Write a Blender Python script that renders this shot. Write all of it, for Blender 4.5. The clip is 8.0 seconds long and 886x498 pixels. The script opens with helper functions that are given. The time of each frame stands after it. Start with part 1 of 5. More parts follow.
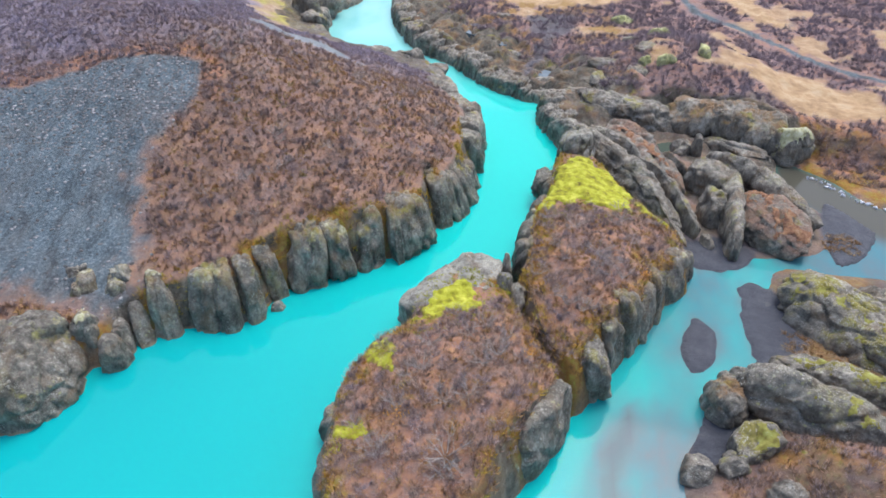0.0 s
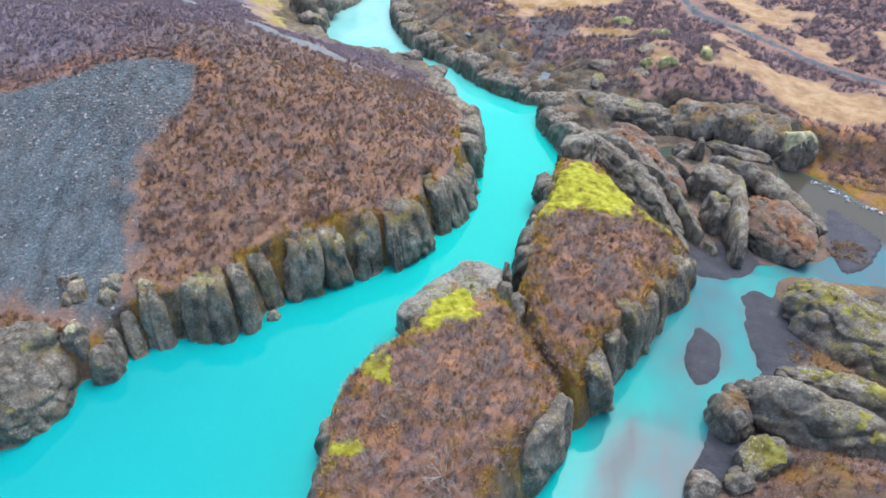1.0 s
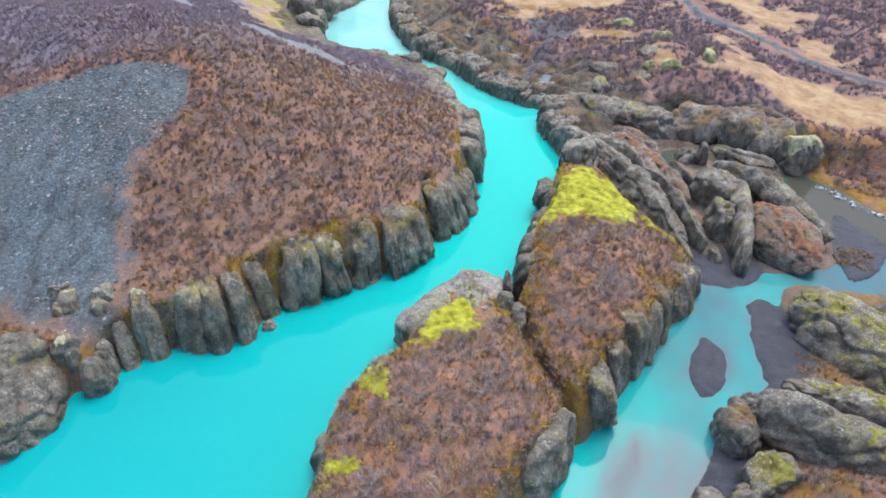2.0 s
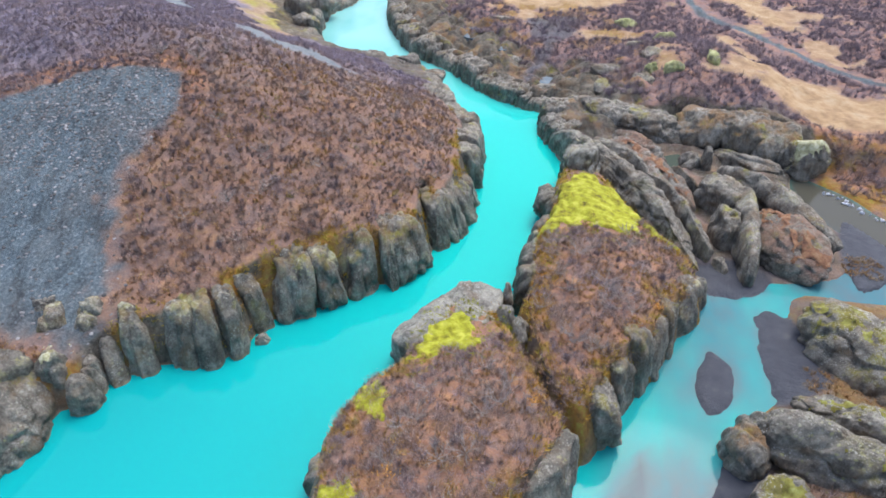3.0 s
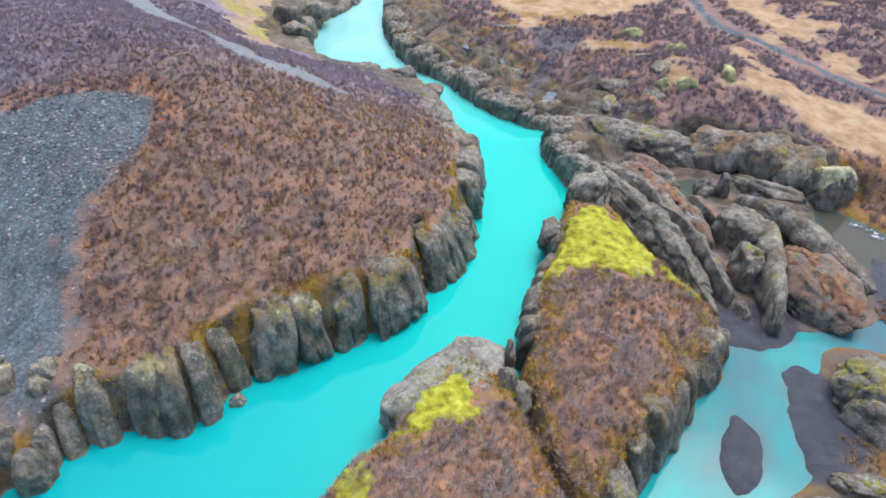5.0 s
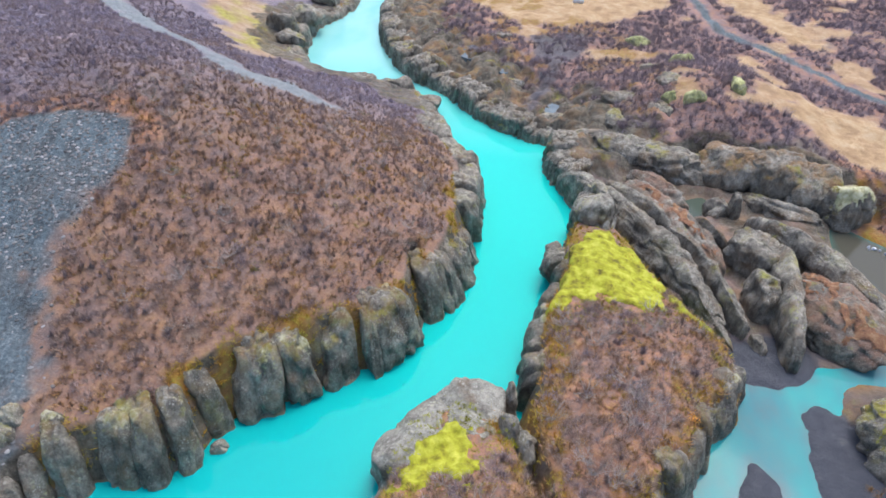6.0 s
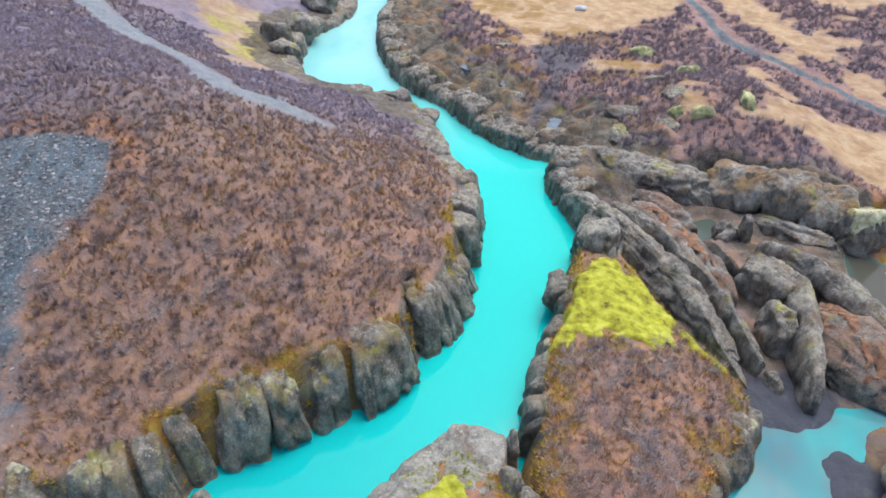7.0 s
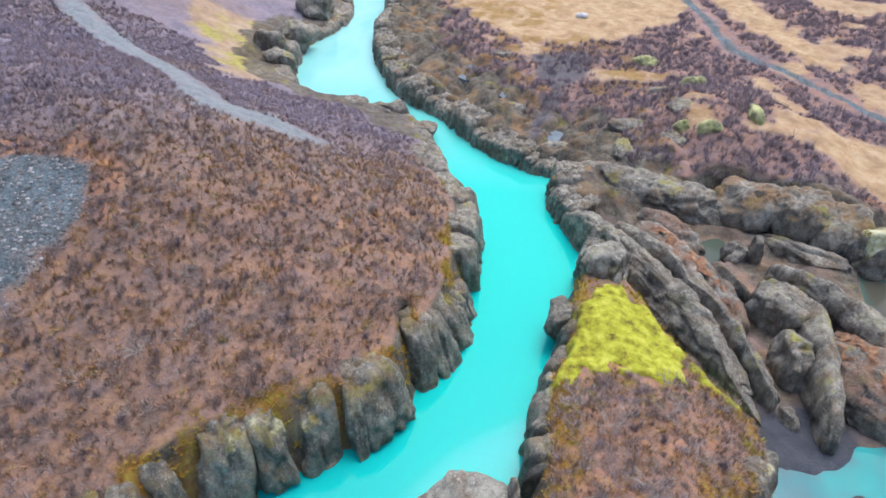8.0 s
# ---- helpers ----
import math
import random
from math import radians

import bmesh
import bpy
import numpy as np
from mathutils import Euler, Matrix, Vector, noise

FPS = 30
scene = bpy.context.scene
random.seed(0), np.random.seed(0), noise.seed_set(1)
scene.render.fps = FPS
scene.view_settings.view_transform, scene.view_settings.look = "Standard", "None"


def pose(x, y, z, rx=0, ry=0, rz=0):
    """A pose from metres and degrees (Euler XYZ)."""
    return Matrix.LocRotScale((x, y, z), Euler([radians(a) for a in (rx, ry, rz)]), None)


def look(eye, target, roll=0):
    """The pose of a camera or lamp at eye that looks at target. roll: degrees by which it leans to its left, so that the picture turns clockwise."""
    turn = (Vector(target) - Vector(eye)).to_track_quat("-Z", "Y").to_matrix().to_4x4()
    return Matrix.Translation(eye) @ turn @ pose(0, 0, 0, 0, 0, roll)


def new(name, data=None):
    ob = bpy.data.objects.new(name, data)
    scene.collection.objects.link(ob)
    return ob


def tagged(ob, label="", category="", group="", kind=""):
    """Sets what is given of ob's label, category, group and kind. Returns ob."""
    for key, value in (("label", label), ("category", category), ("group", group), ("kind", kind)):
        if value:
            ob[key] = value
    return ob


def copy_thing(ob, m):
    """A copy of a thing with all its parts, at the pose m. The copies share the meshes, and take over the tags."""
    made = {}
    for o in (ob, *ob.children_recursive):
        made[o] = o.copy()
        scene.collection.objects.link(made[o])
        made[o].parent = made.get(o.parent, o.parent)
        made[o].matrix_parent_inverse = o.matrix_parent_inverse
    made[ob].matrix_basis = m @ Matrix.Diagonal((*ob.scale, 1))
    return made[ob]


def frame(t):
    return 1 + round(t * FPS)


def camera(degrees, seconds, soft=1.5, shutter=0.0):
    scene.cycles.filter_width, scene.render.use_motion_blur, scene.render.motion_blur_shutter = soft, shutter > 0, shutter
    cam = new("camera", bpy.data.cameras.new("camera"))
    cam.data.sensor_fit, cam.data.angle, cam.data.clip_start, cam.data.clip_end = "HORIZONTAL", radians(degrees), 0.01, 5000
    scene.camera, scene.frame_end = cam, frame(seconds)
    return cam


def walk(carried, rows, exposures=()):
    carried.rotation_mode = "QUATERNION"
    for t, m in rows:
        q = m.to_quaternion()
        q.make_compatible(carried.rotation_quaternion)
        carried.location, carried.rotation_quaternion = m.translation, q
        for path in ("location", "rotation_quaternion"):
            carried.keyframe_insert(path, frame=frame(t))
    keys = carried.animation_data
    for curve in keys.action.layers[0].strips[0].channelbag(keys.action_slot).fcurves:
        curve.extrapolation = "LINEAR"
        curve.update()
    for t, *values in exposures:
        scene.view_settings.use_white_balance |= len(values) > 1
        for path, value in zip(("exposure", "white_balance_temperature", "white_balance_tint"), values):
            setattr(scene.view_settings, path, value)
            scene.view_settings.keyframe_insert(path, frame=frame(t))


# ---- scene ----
cam = camera(69.0, 8.0, 1.65)
PATH = [
    (0, (1.865, -0.623, 26.08), (1.626, 0.978, 24.905), -0.0),
    (0.5, (1.821, -0.157, 26.082), (1.583, 1.443, 24.906), -0.0),
    (1, (1.774, 0.306, 26.082), (1.537, 1.906, 24.904), -0.0),
    (1.5, (1.725, 0.748, 26.046), (1.488, 2.348, 24.869), 0.0),
    (3, (1.531, 2.618, 26.019), (1.297, 4.211, 24.834), 0.0),
    (3.5, (1.468, 3.589, 26.044), (1.233, 5.181, 24.856), -0.0),
    (4, (1.383, 4.707, 26.04), (1.147, 6.297, 24.85), -0.0),
    (4.5, (1.239, 5.923, 26.094), (1.005, 7.511, 24.9), 0.0),
    (6, (0.852, 10.04, 26.118), (0.62, 11.626, 24.923), 0.0),
    (6.5, (0.72, 11.401, 26.187), (0.489, 12.989, 24.992), 0.0),
    (7, (0.622, 12.626, 26.249), (0.39, 14.213, 25.055), 0.0),
    (7.5, (0.507, 13.809, 26.28), (0.277, 15.397, 25.087), 0.0),
    (8, (0.437, 14.911, 26.295), (0.206, 16.501, 25.103), 0.0),
]
walk(cam, [(t, look(eye, target, roll)) for t, eye, target, roll in PATH])

# ---- light: a bright overcast sky ----
world = bpy.data.worlds.new("overcast_sky")
scene.world = world
world.use_nodes = True
wn = world.node_tree
wn.nodes.clear()
sky = wn.nodes.new("ShaderNodeTexSky")
sky.sky_type, sky.sun_disc = "NISHITA", False
sky.sun_elevation, sky.sun_rotation = radians(68), radians(24)
sky.air_density, sky.dust_density, sky.ozone_density = 1.0, 4.0, 1.2
wb = wn.nodes.new("ShaderNodeBackground")
wb.inputs["Strength"].default_value = 0.135
wo = wn.nodes.new("ShaderNodeOutputWorld")
wn.links.new(sky.outputs[0], wb.inputs[0])
wn.links.new(wb.outputs[0], wo.inputs[0])
sun_data = bpy.data.lights.new("sun", "SUN")
sun_data.energy, sun_data.angle, sun_data.color = 0.8, radians(40), (1.0, 0.97, 0.93)
sun = new("sun", sun_data)
sun.matrix_world = look((15, 43, 74), (5, 21, 14))
scene.view_settings.exposure = 0.82


# ---- small numeric tools ----
def lattice(i, j, k, seed):
    n = (i * 374761393 + j * 668265263 + k * 2147483647 + seed * 1274126177) & 0xFFFFFFFF
    n = ((n ^ (n >> 13)) * 1274126177) & 0xFFFFFFFF
    return ((n ^ (n >> 16)) & 0xFFFF) / 32767.5 - 1.0


def value_noise(x, y, z, seed=0):
    x, y, z = np.broadcast_arrays(np.asarray(x, float), np.asarray(y, float), np.asarray(z, float))
    i, j, k = (np.floor(c).astype(np.int64) for c in (x, y, z))
    u, v, w = x - i, y - j, z - k
    u, v, w = (c * c * (3 - 2 * c) for c in (u, v, w))
    out = 0.0
    for a in (0, 1):
        for b in (0, 1):
            for c in (0, 1):
                out = out + lattice(i + a, j + b, k + c, seed) * (u if a else 1 - u) * (v if b else 1 - v) * (w if c else 1 - w)
    return out


def fbm(x, y, z=0.0, octaves=4, seed=0):
    out, amp = 0.0, 0.5
    for o in range(octaves):
        f = 2.03 ** o
        out = out + amp * value_noise(np.asarray(x) * f, np.asarray(y) * f, np.asarray(z) * f, seed + 17 * o)
        amp *= 0.5
    return out


def smooth(t):
    t = np.clip(t, 0, 1)
    return t * t * (3 - 2 * t)


def spline(points, step=0.6, closed=True):
    """A smooth line through the points, evenly stepped."""
    p = [np.array(q, float) for q in points]
    n, out = len(p), []
    for i in range(n if closed else n - 1):
        a, b = p[i], p[(i + 1) % n]
        before = p[i - 1] if closed or i else a
        after = p[(i + 2) % n] if closed or i + 2 < n else b
        m = max(1, int(np.linalg.norm(b - a) / step))
        ma, mb = (b - before) * 0.4, (after - a) * 0.4
        for k in range(m):
            t = k / m
            out.append((2 * t**3 - 3 * t**2 + 1) * a + (t**3 - 2 * t**2 + t) * ma + (3 * t**2 - 2 * t**3) * b + (t**3 - t**2) * mb)
    if not closed:
        out.append(p[-1])
    return np.array(out)


def line_distance(X, Y, line, closed=False):
    best = np.full(X.shape, 1e9)
    q = np.roll(line, -1, axis=0) if closed else line[1:]
    for a, b in zip(line if closed else line[:-1], q):
        d = b - a
        t = np.clip(((X - a[0]) * d[0] + (Y - a[1]) * d[1]) / max(d @ d, 1e-9), 0, 1)
        best = np.minimum(best, (X - a[0] - t * d[0]) ** 2 + (Y - a[1] - t * d[1]) ** 2)
    return np.sqrt(best)


def inside_distance(X, Y, line):
    """Distance to a closed line, positive inside it."""
    odd = np.zeros(X.shape, bool)
    for a, b in zip(line, np.roll(line, -1, axis=0)):
        if a[1] != b[1]:
            odd ^= ((a[1] > Y) != (b[1] > Y)) & (X < (b[0] - a[0]) * (Y - a[1]) / (b[1] - a[1]) + a[0])
    d = line_distance(X, Y, line, True)
    return np.where(odd, d, -d)


def bump(X, Y, height, x, y, sx, sy):
    return height * np.exp(-((X - x) / sx) ** 2 - ((Y - y) / sy) ** 2)


# ---- meshes ----
def build(name, V, F, material, parent=None, soft=True):
    V, F = np.asarray(V, np.float32), np.asarray(F, np.int32)
    me = bpy.data.meshes.new(name)
    me.vertices.add(len(V))
    me.vertices.foreach_set("co", V.ravel())
    me.loops.add(F.size)
    me.loops.foreach_set("vertex_index", F.ravel())
    me.polygons.add(len(F))
    me.polygons.foreach_set("loop_start", np.arange(len(F), dtype=np.int32) * F.shape[1])
    me.update(calc_edges=True)
    me.polygons.foreach_set("use_smooth", np.full(len(F), soft))
    me.materials.append(material)
    ob = new(name, me)
    if parent:
        ob.parent = parent
    return ob


def attribute(ob, name, values):
    at = ob.data.attributes.new(name, "FLOAT", "POINT")
    at.data.foreach_set("value", np.asarray(values, np.float32).ravel())


def grid_faces(nx, ny):
    i = np.arange(nx * ny).reshape(ny, nx)
    return np.stack([i[:-1, :-1], i[:-1, 1:], i[1:, 1:], i[1:, :-1]], -1).reshape(-1, 4)


def ball(level):
    bm = bmesh.new()
    bmesh.ops.create_icosphere(bm, subdivisions=level, radius=1)
    V = np.array([v.co[:] for v in bm.verts])
    F = np.array([[v.index for v in f.verts] for f in bm.faces])
    bm.free()
    return V, F


BALLS = {k: ball(k) for k in (1, 2, 3, 4, 5, 6)}


def cells(x, y, z, seed):
    """Cellular noise: the distance to the nearest joint between cells."""
    i, j, k = (np.floor(c).astype(np.int64) for c in (x, y, z))
    near = np.full(x.shape, 9.0)
    second = np.full(x.shape, 9.0)
    for a in (-1, 0, 1):
        for b in (-1, 0, 1):
            for c in (-1, 0, 1):
                u, v, w = i + a, j + b, k + c
                d = np.sqrt((u + 0.5 + 0.45 * lattice(u, v, w, seed) - x) ** 2 + (v + 0.5 + 0.45 * lattice(u, v, w, seed + 1) - y) ** 2 + (w + 0.5 + 0.45 * lattice(u, v, w, seed + 2) - z) ** 2)
                second = np.minimum(second, np.maximum(near, d))
                near = np.minimum(near, d)
    return second - near


def rock_shape(size, seed, level=4, round_plan=2.6, round_up=2.6, rough=0.09, flute=0.05, taper=0.15, lean=(0, 0), tilt=(0, 0), cuts=11, joint=(1.1, 1.1, 0.4), deep=0.16, bite=(0.66, 0.92)):
    """A weathered block: half sizes, how square it is in plan and upright, lumps, upright grooves, narrowing, lean and slope of
    its top, broken faces, and joints that part it."""
    V, F = BALLS[level]
    size = np.array(size, float)
    r0 = np.random.default_rng(seed)
    n, m = round_plan, round_up
    a = np.abs(V)
    flat = (a[:, 0] ** n + a[:, 1] ** n) ** (1 / n)
    r = (flat ** m + a[:, 2] ** m) ** (-1 / m)
    P = V * r[:, None]
    ang = np.arctan2(V[:, 1], V[:, 0])
    side = np.clip(flat * r, 0, 1)
    ring = value_noise(np.cos(ang) * 3.2, np.sin(ang) * 3.2, P[:, 2] * 0.35, seed + 5)
    ring2 = value_noise(np.cos(ang) * 7, np.sin(ang) * 7, P[:, 2] * 0.6, seed + 6)
    groove = flute * (ring + 0.5 * ring2 - 0.6 * np.maximum(0, ring2 - 0.35)) * side
    P[:, :2] *= (1 + groove - taper * (P[:, 2] * 0.5 + 0.5))[:, None]
    for c in range(cuts):
        q = r0.normal(size=3) * (1, 1, 0.75)
        q /= np.linalg.norm(q)
        reach = P @ q
        off = reach.max() * r0.uniform(*bite)
        P = P - q * (np.maximum(0, reach - off) * 0.9)[:, None]
    P = P * size
    g = size.min()
    f = 1.1 / g
    d = fbm(P[:, 0] * f, P[:, 1] * f, P[:, 2] * f, 4, seed) * rough * g * 1.9
    fine = (np.abs(fbm(P[:, 0] * 1.5 + 9, P[:, 1] * 1.5, P[:, 2] * 1.0, 4, seed + 3)) - 0.16) * 0.26 + fbm(P[:, 0] * 4.2, P[:, 1] * 4.2, P[:, 2] * 3.0, 3, seed + 4) * 0.07
    wob = 0.35 * fbm(P[:, 0] * 0.8, P[:, 1] * 0.8, P[:, 2] * 0.8, 2, seed + 40)
    gap = cells(P[:, 0] * joint[0] + wob, P[:, 1] * joint[1] + wob, P[:, 2] * joint[2] + wob, seed + 50)
    d = d + fine * min(1.0, g / 1.1) - min(deep, 0.2 * g) * np.clip(1 - gap / 0.12, 0, 1) ** 0.7
    P = P + V * d[:, None]
    up = np.clip(P[:, 2] / size[2] * 0.5 + 0.5, 0, 1.2)
    P[:, 2] += up * (P[:, 0] * tilt[0] + P[:, 1] * tilt[1])
    P[:, 0] += lean[0] * up
    P[:, 1] += lean[1] * up
    return P, F


def turn_z(P, degrees):
    c, s = math.cos(radians(degrees)), math.sin(radians(degrees))
    return np.stack([P[:, 0] * c - P[:, 1] * s, P[:, 0] * s + P[:, 1] * c, P[:, 2]], 1)


# ---- materials ----
def material(name):
    m = bpy.data.materials.new(name)
    m.use_nodes = True
    t = m.node_tree
    return m, t, t.nodes["Principled BSDF"]


def node(t, kind, **inputs):
    n = t.nodes.new(kind)
    for k, v in inputs.items():
        n.inputs[k.replace("_", " ")].default_value = v
    return n


def noise_of(t, scale, detail=4.0, rough=0.6, stretch=(1, 1, 1), distort=0.0):
    g = t.nodes.new("ShaderNodeNewGeometry")
    mp = t.nodes.new("ShaderNodeMapping")
    mp.inputs["Scale"].default_value = stretch
    n = node(t, "ShaderNodeTexNoise", Scale=scale, Detail=detail, Roughness=rough, Distortion=distort)
    t.links.new(g.outputs["Position"], mp.inputs["Vector"])
    t.links.new(mp.outputs[0], n.inputs["Vector"])
    return n.outputs["Fac"]


def ramp(t, value, stops):
    r = t.nodes.new("ShaderNodeValToRGB")
    e = r.color_ramp.elements
    while len(e) < len(stops):
        e.new(0.5)
    for k, (at, c) in zip(e, stops):
        k.position = at
        k.color = (*c, 1) if isinstance(c, tuple) else (c, c, c, 1)
    t.links.new(value, r.inputs[0])
    return r.outputs[0]


def mix(t, fac, a, b, how="MIX"):
    n = t.nodes.new("ShaderNodeMix")
    n.data_type, n.blend_type = "RGBA", how
    for sock, v in ((n.inputs[0], fac), (n.inputs[6], a), (n.inputs[7], b)):
        if isinstance(v, (int, float)):
            sock.default_value = v
        elif isinstance(v, tuple):
            sock.default_value = (*v, 1)
        else:
            t.links.new(v, sock)
    return n.outputs[2]


def times(t, a, b, how="MULTIPLY"):
    n = t.nodes.new("ShaderNodeMath")
    n.operation, n.use_clamp = how, True
    for sock, v in ((n.inputs[0], a), (n.inputs[1], b)):
        if isinstance(v, (int, float)):
            sock.default_value = v
        else:
            t.links.new(v, sock)
    return n.outputs[0]


def relief(t, bsdf, value, strength, distance):
    b = node(t, "ShaderNodeBump", Strength=strength, Distance=distance)
    t.links.new(value, b.inputs["Height"])
    t.links.new(b.outputs[0], bsdf.inputs["Normal"])


def attr(t, name):
    n = t.nodes.new("ShaderNodeAttribute")
    n.attribute_name = name
    return n.outputs["Fac"]


def axis(t, which, output="Position"):
    g = t.nodes.new("ShaderNodeNewGeometry")
    s = t.nodes.new("ShaderNodeSeparateXYZ")
    t.links.new(g.outputs[output], s.inputs[0])
    return s.outputs[which]


def span(t, value, lo, hi):
    n = t.nodes.new("ShaderNodeMapRange")
    n.inputs["From Min"].default_value, n.inputs["From Max"].default_value = lo, hi
    t.links.new(value, n.inputs["Value"])
    return n.outputs[0]


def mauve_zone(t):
    """Further up the valley the scrub turns from russet to mauve."""
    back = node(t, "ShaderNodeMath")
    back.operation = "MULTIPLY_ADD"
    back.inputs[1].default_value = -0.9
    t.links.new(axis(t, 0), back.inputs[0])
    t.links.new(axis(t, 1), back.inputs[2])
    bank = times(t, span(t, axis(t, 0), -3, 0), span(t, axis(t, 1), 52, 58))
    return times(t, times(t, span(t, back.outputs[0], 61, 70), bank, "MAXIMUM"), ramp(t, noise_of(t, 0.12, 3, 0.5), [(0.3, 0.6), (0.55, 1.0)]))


def specks(t, c, up, lo, hi, crust):
    """Pale lichen in small rosettes and larger blots, in drifts; thickest on the upper side."""
    g = t.nodes.new("ShaderNodeNewGeometry")
    warp = t.nodes.new("ShaderNodeVectorMath")
    warp.operation = "MULTIPLY_ADD"
    warp.inputs[1].default_value = (0.25, 0.25, 0.25)
    bend = node(t, "ShaderNodeTexNoise", Scale=5.0, Detail=4.0)
    t.links.new(g.outputs["Position"], bend.inputs["Vector"])
    t.links.new(bend.outputs["Color"], warp.inputs[0])
    t.links.new(g.outputs["Position"], warp.inputs[2])
    for scale, seed_scale, tint in ((7.0, 0.7, None), (3.4, 0.55, (0.46, 0.46, 0.20)), (13.0, 0.9, None)):
        dots = node(t, "ShaderNodeTexVoronoi", Scale=scale)
        t.links.new(warp.outputs[0], dots.inputs["Vector"])
        spot = times(t, ramp(t, dots.outputs["Distance"], [(0.16, 1.0), (0.33, 0.0)]), times(t, ramp(t, up, [(0.0, 0.12), (0.6, 1.0)]), ramp(t, noise_of(t, seed_scale, 5, 0.65), [(lo, 0.0), (hi, 1.0)])))
        colour = ramp(t, noise_of(t, 0.35, 3, 0.5), [(0.42, (0.60, 0.60, 0.55)), (0.58, tint)]) if tint else (0.60, 0.60, 0.55)
        c = mix(t, times(t, spot, 0.8 * crust), c, colour)
    return c


def rock_colour(t, crust=1.0, tone=1.0, rimmed=False):
    """Grey basalt with brown weathering, upright streaks, pale lichen specks, ochre growth on ledges and a bleached water mark."""
    base = ramp(t, noise_of(t, 0.55, 6, 0.62), [(0.32, (0.062, 0.056, 0.048)), (0.5, (0.175, 0.162, 0.143)), (0.70, (0.27, 0.255, 0.23))])
    base = mix(t, 1.0, base, (tone, tone, tone * 0.98), "MULTIPLY")
    streak = ramp(t, noise_of(t, 1.6, 5, 0.65, (1, 1, 0.16)), [(0.36, 0.5), (0.62, 1.3)])
    c = mix(t, 1.0, base, streak, "MULTIPLY")
    grain = mix(t, 1.0, ramp(t, noise_of(t, 8, 6, 0.8), [(0.3, 0.6), (0.7, 1.4)]), ramp(t, noise_of(t, 2.6, 7, 0.75, (1, 1, 0.7)), [(0.34, 0.55), (0.5, 1.0), (0.68, 1.4)]), "MULTIPLY")
    c = mix(t, 1.0, c, grain, "MULTIPLY")
    up = ramp(t, axis(t, 2, "Normal"), [(0.1, 0.0), (0.75, 1.0)])
    # Paler weathered tops, with the light from above put into the colour.
    c = mix(t, times(t, up, 0.2 * crust), c, mix(t, 1.0, (0.34, 0.33, 0.30), grain, "MULTIPLY"))
    brown = times(t, ramp(t, noise_of(t, 0.8, 5, 0.6), [(0.50, 0.0), (0.66, 0.7)]), ramp(t, up, [(0.0, 0.6), (1.0, 0.75)]))
    c = mix(t, brown, c, (0.24, 0.15, 0.075))
    lichen = times(t, ramp(t, noise_of(t, 4.2, 8, 0.8), [(0.54, 0.0), (0.59, 1.0)]), ramp(t, up, [(0.0, 0.15), (0.7, 0.6)]))
    lichen = times(t, lichen, ramp(t, noise_of(t, 0.45, 4, 0.55), [(0.4, 0.2), (0.6, 1.0)]))
    c = mix(t, times(t, lichen, crust), c, (0.54, 0.54, 0.50))
    c = specks(t, c, up, 0.50, 0.64, crust)
    moss = times(t, ramp(t, noise_of(t, 0.5, 6, 0.65), [(0.585, 0.0), (0.66, 1.0)]), up)
    c = mix(t, times(t, moss, 0.8), c, ramp(t, noise_of(t, 1.1, 4, 0.6), [(0.4, (0.22, 0.17, 0.03)), (0.6, (0.38, 0.38, 0.08))]))
    cap = times(t, times(t, ramp(t, axis(t, 2, "Normal"), [(0.3, 0.0), (0.7, 1.0)]), ramp(t, noise_of(t, 0.45, 6, 0.72), [(0.555, 0.0), (0.61, 1.0)])), span(t, axis(t, 2), 1.8, 2.4))
    c = mix(t, times(t, cap, (0.85 if rimmed else 0.25) * crust), c, ramp(t, noise_of(t, 4, 4, 0.6), [(0.35, (0.38, 0.37, 0.15)), (0.65, (0.66, 0.66, 0.52))]))
    if rimmed:
        fringe = times(t, span(t, axis(t, 2), 2.5, 3.3), ramp(t, noise_of(t, 0.9, 6, 0.7, (1, 1, 0.4)), [(0.47, 0.0), (0.56, 1.0)]))
        c = mix(t, times(t, fringe, 0.4), c, ramp(t, noise_of(t, 1.6, 5, 0.65), [(0.4, (0.30, 0.15, 0.03)), (0.5, (0.34, 0.24, 0.035)), (0.62, (0.32, 0.31, 0.05))]))
    mark = ramp(t, axis(t, 2), [(0.06, 1.0), (0.17, 0.0)])
    c = mix(t, times(t, mark, 0.55), c, (0.42, 0.32, 0.22))
    return c


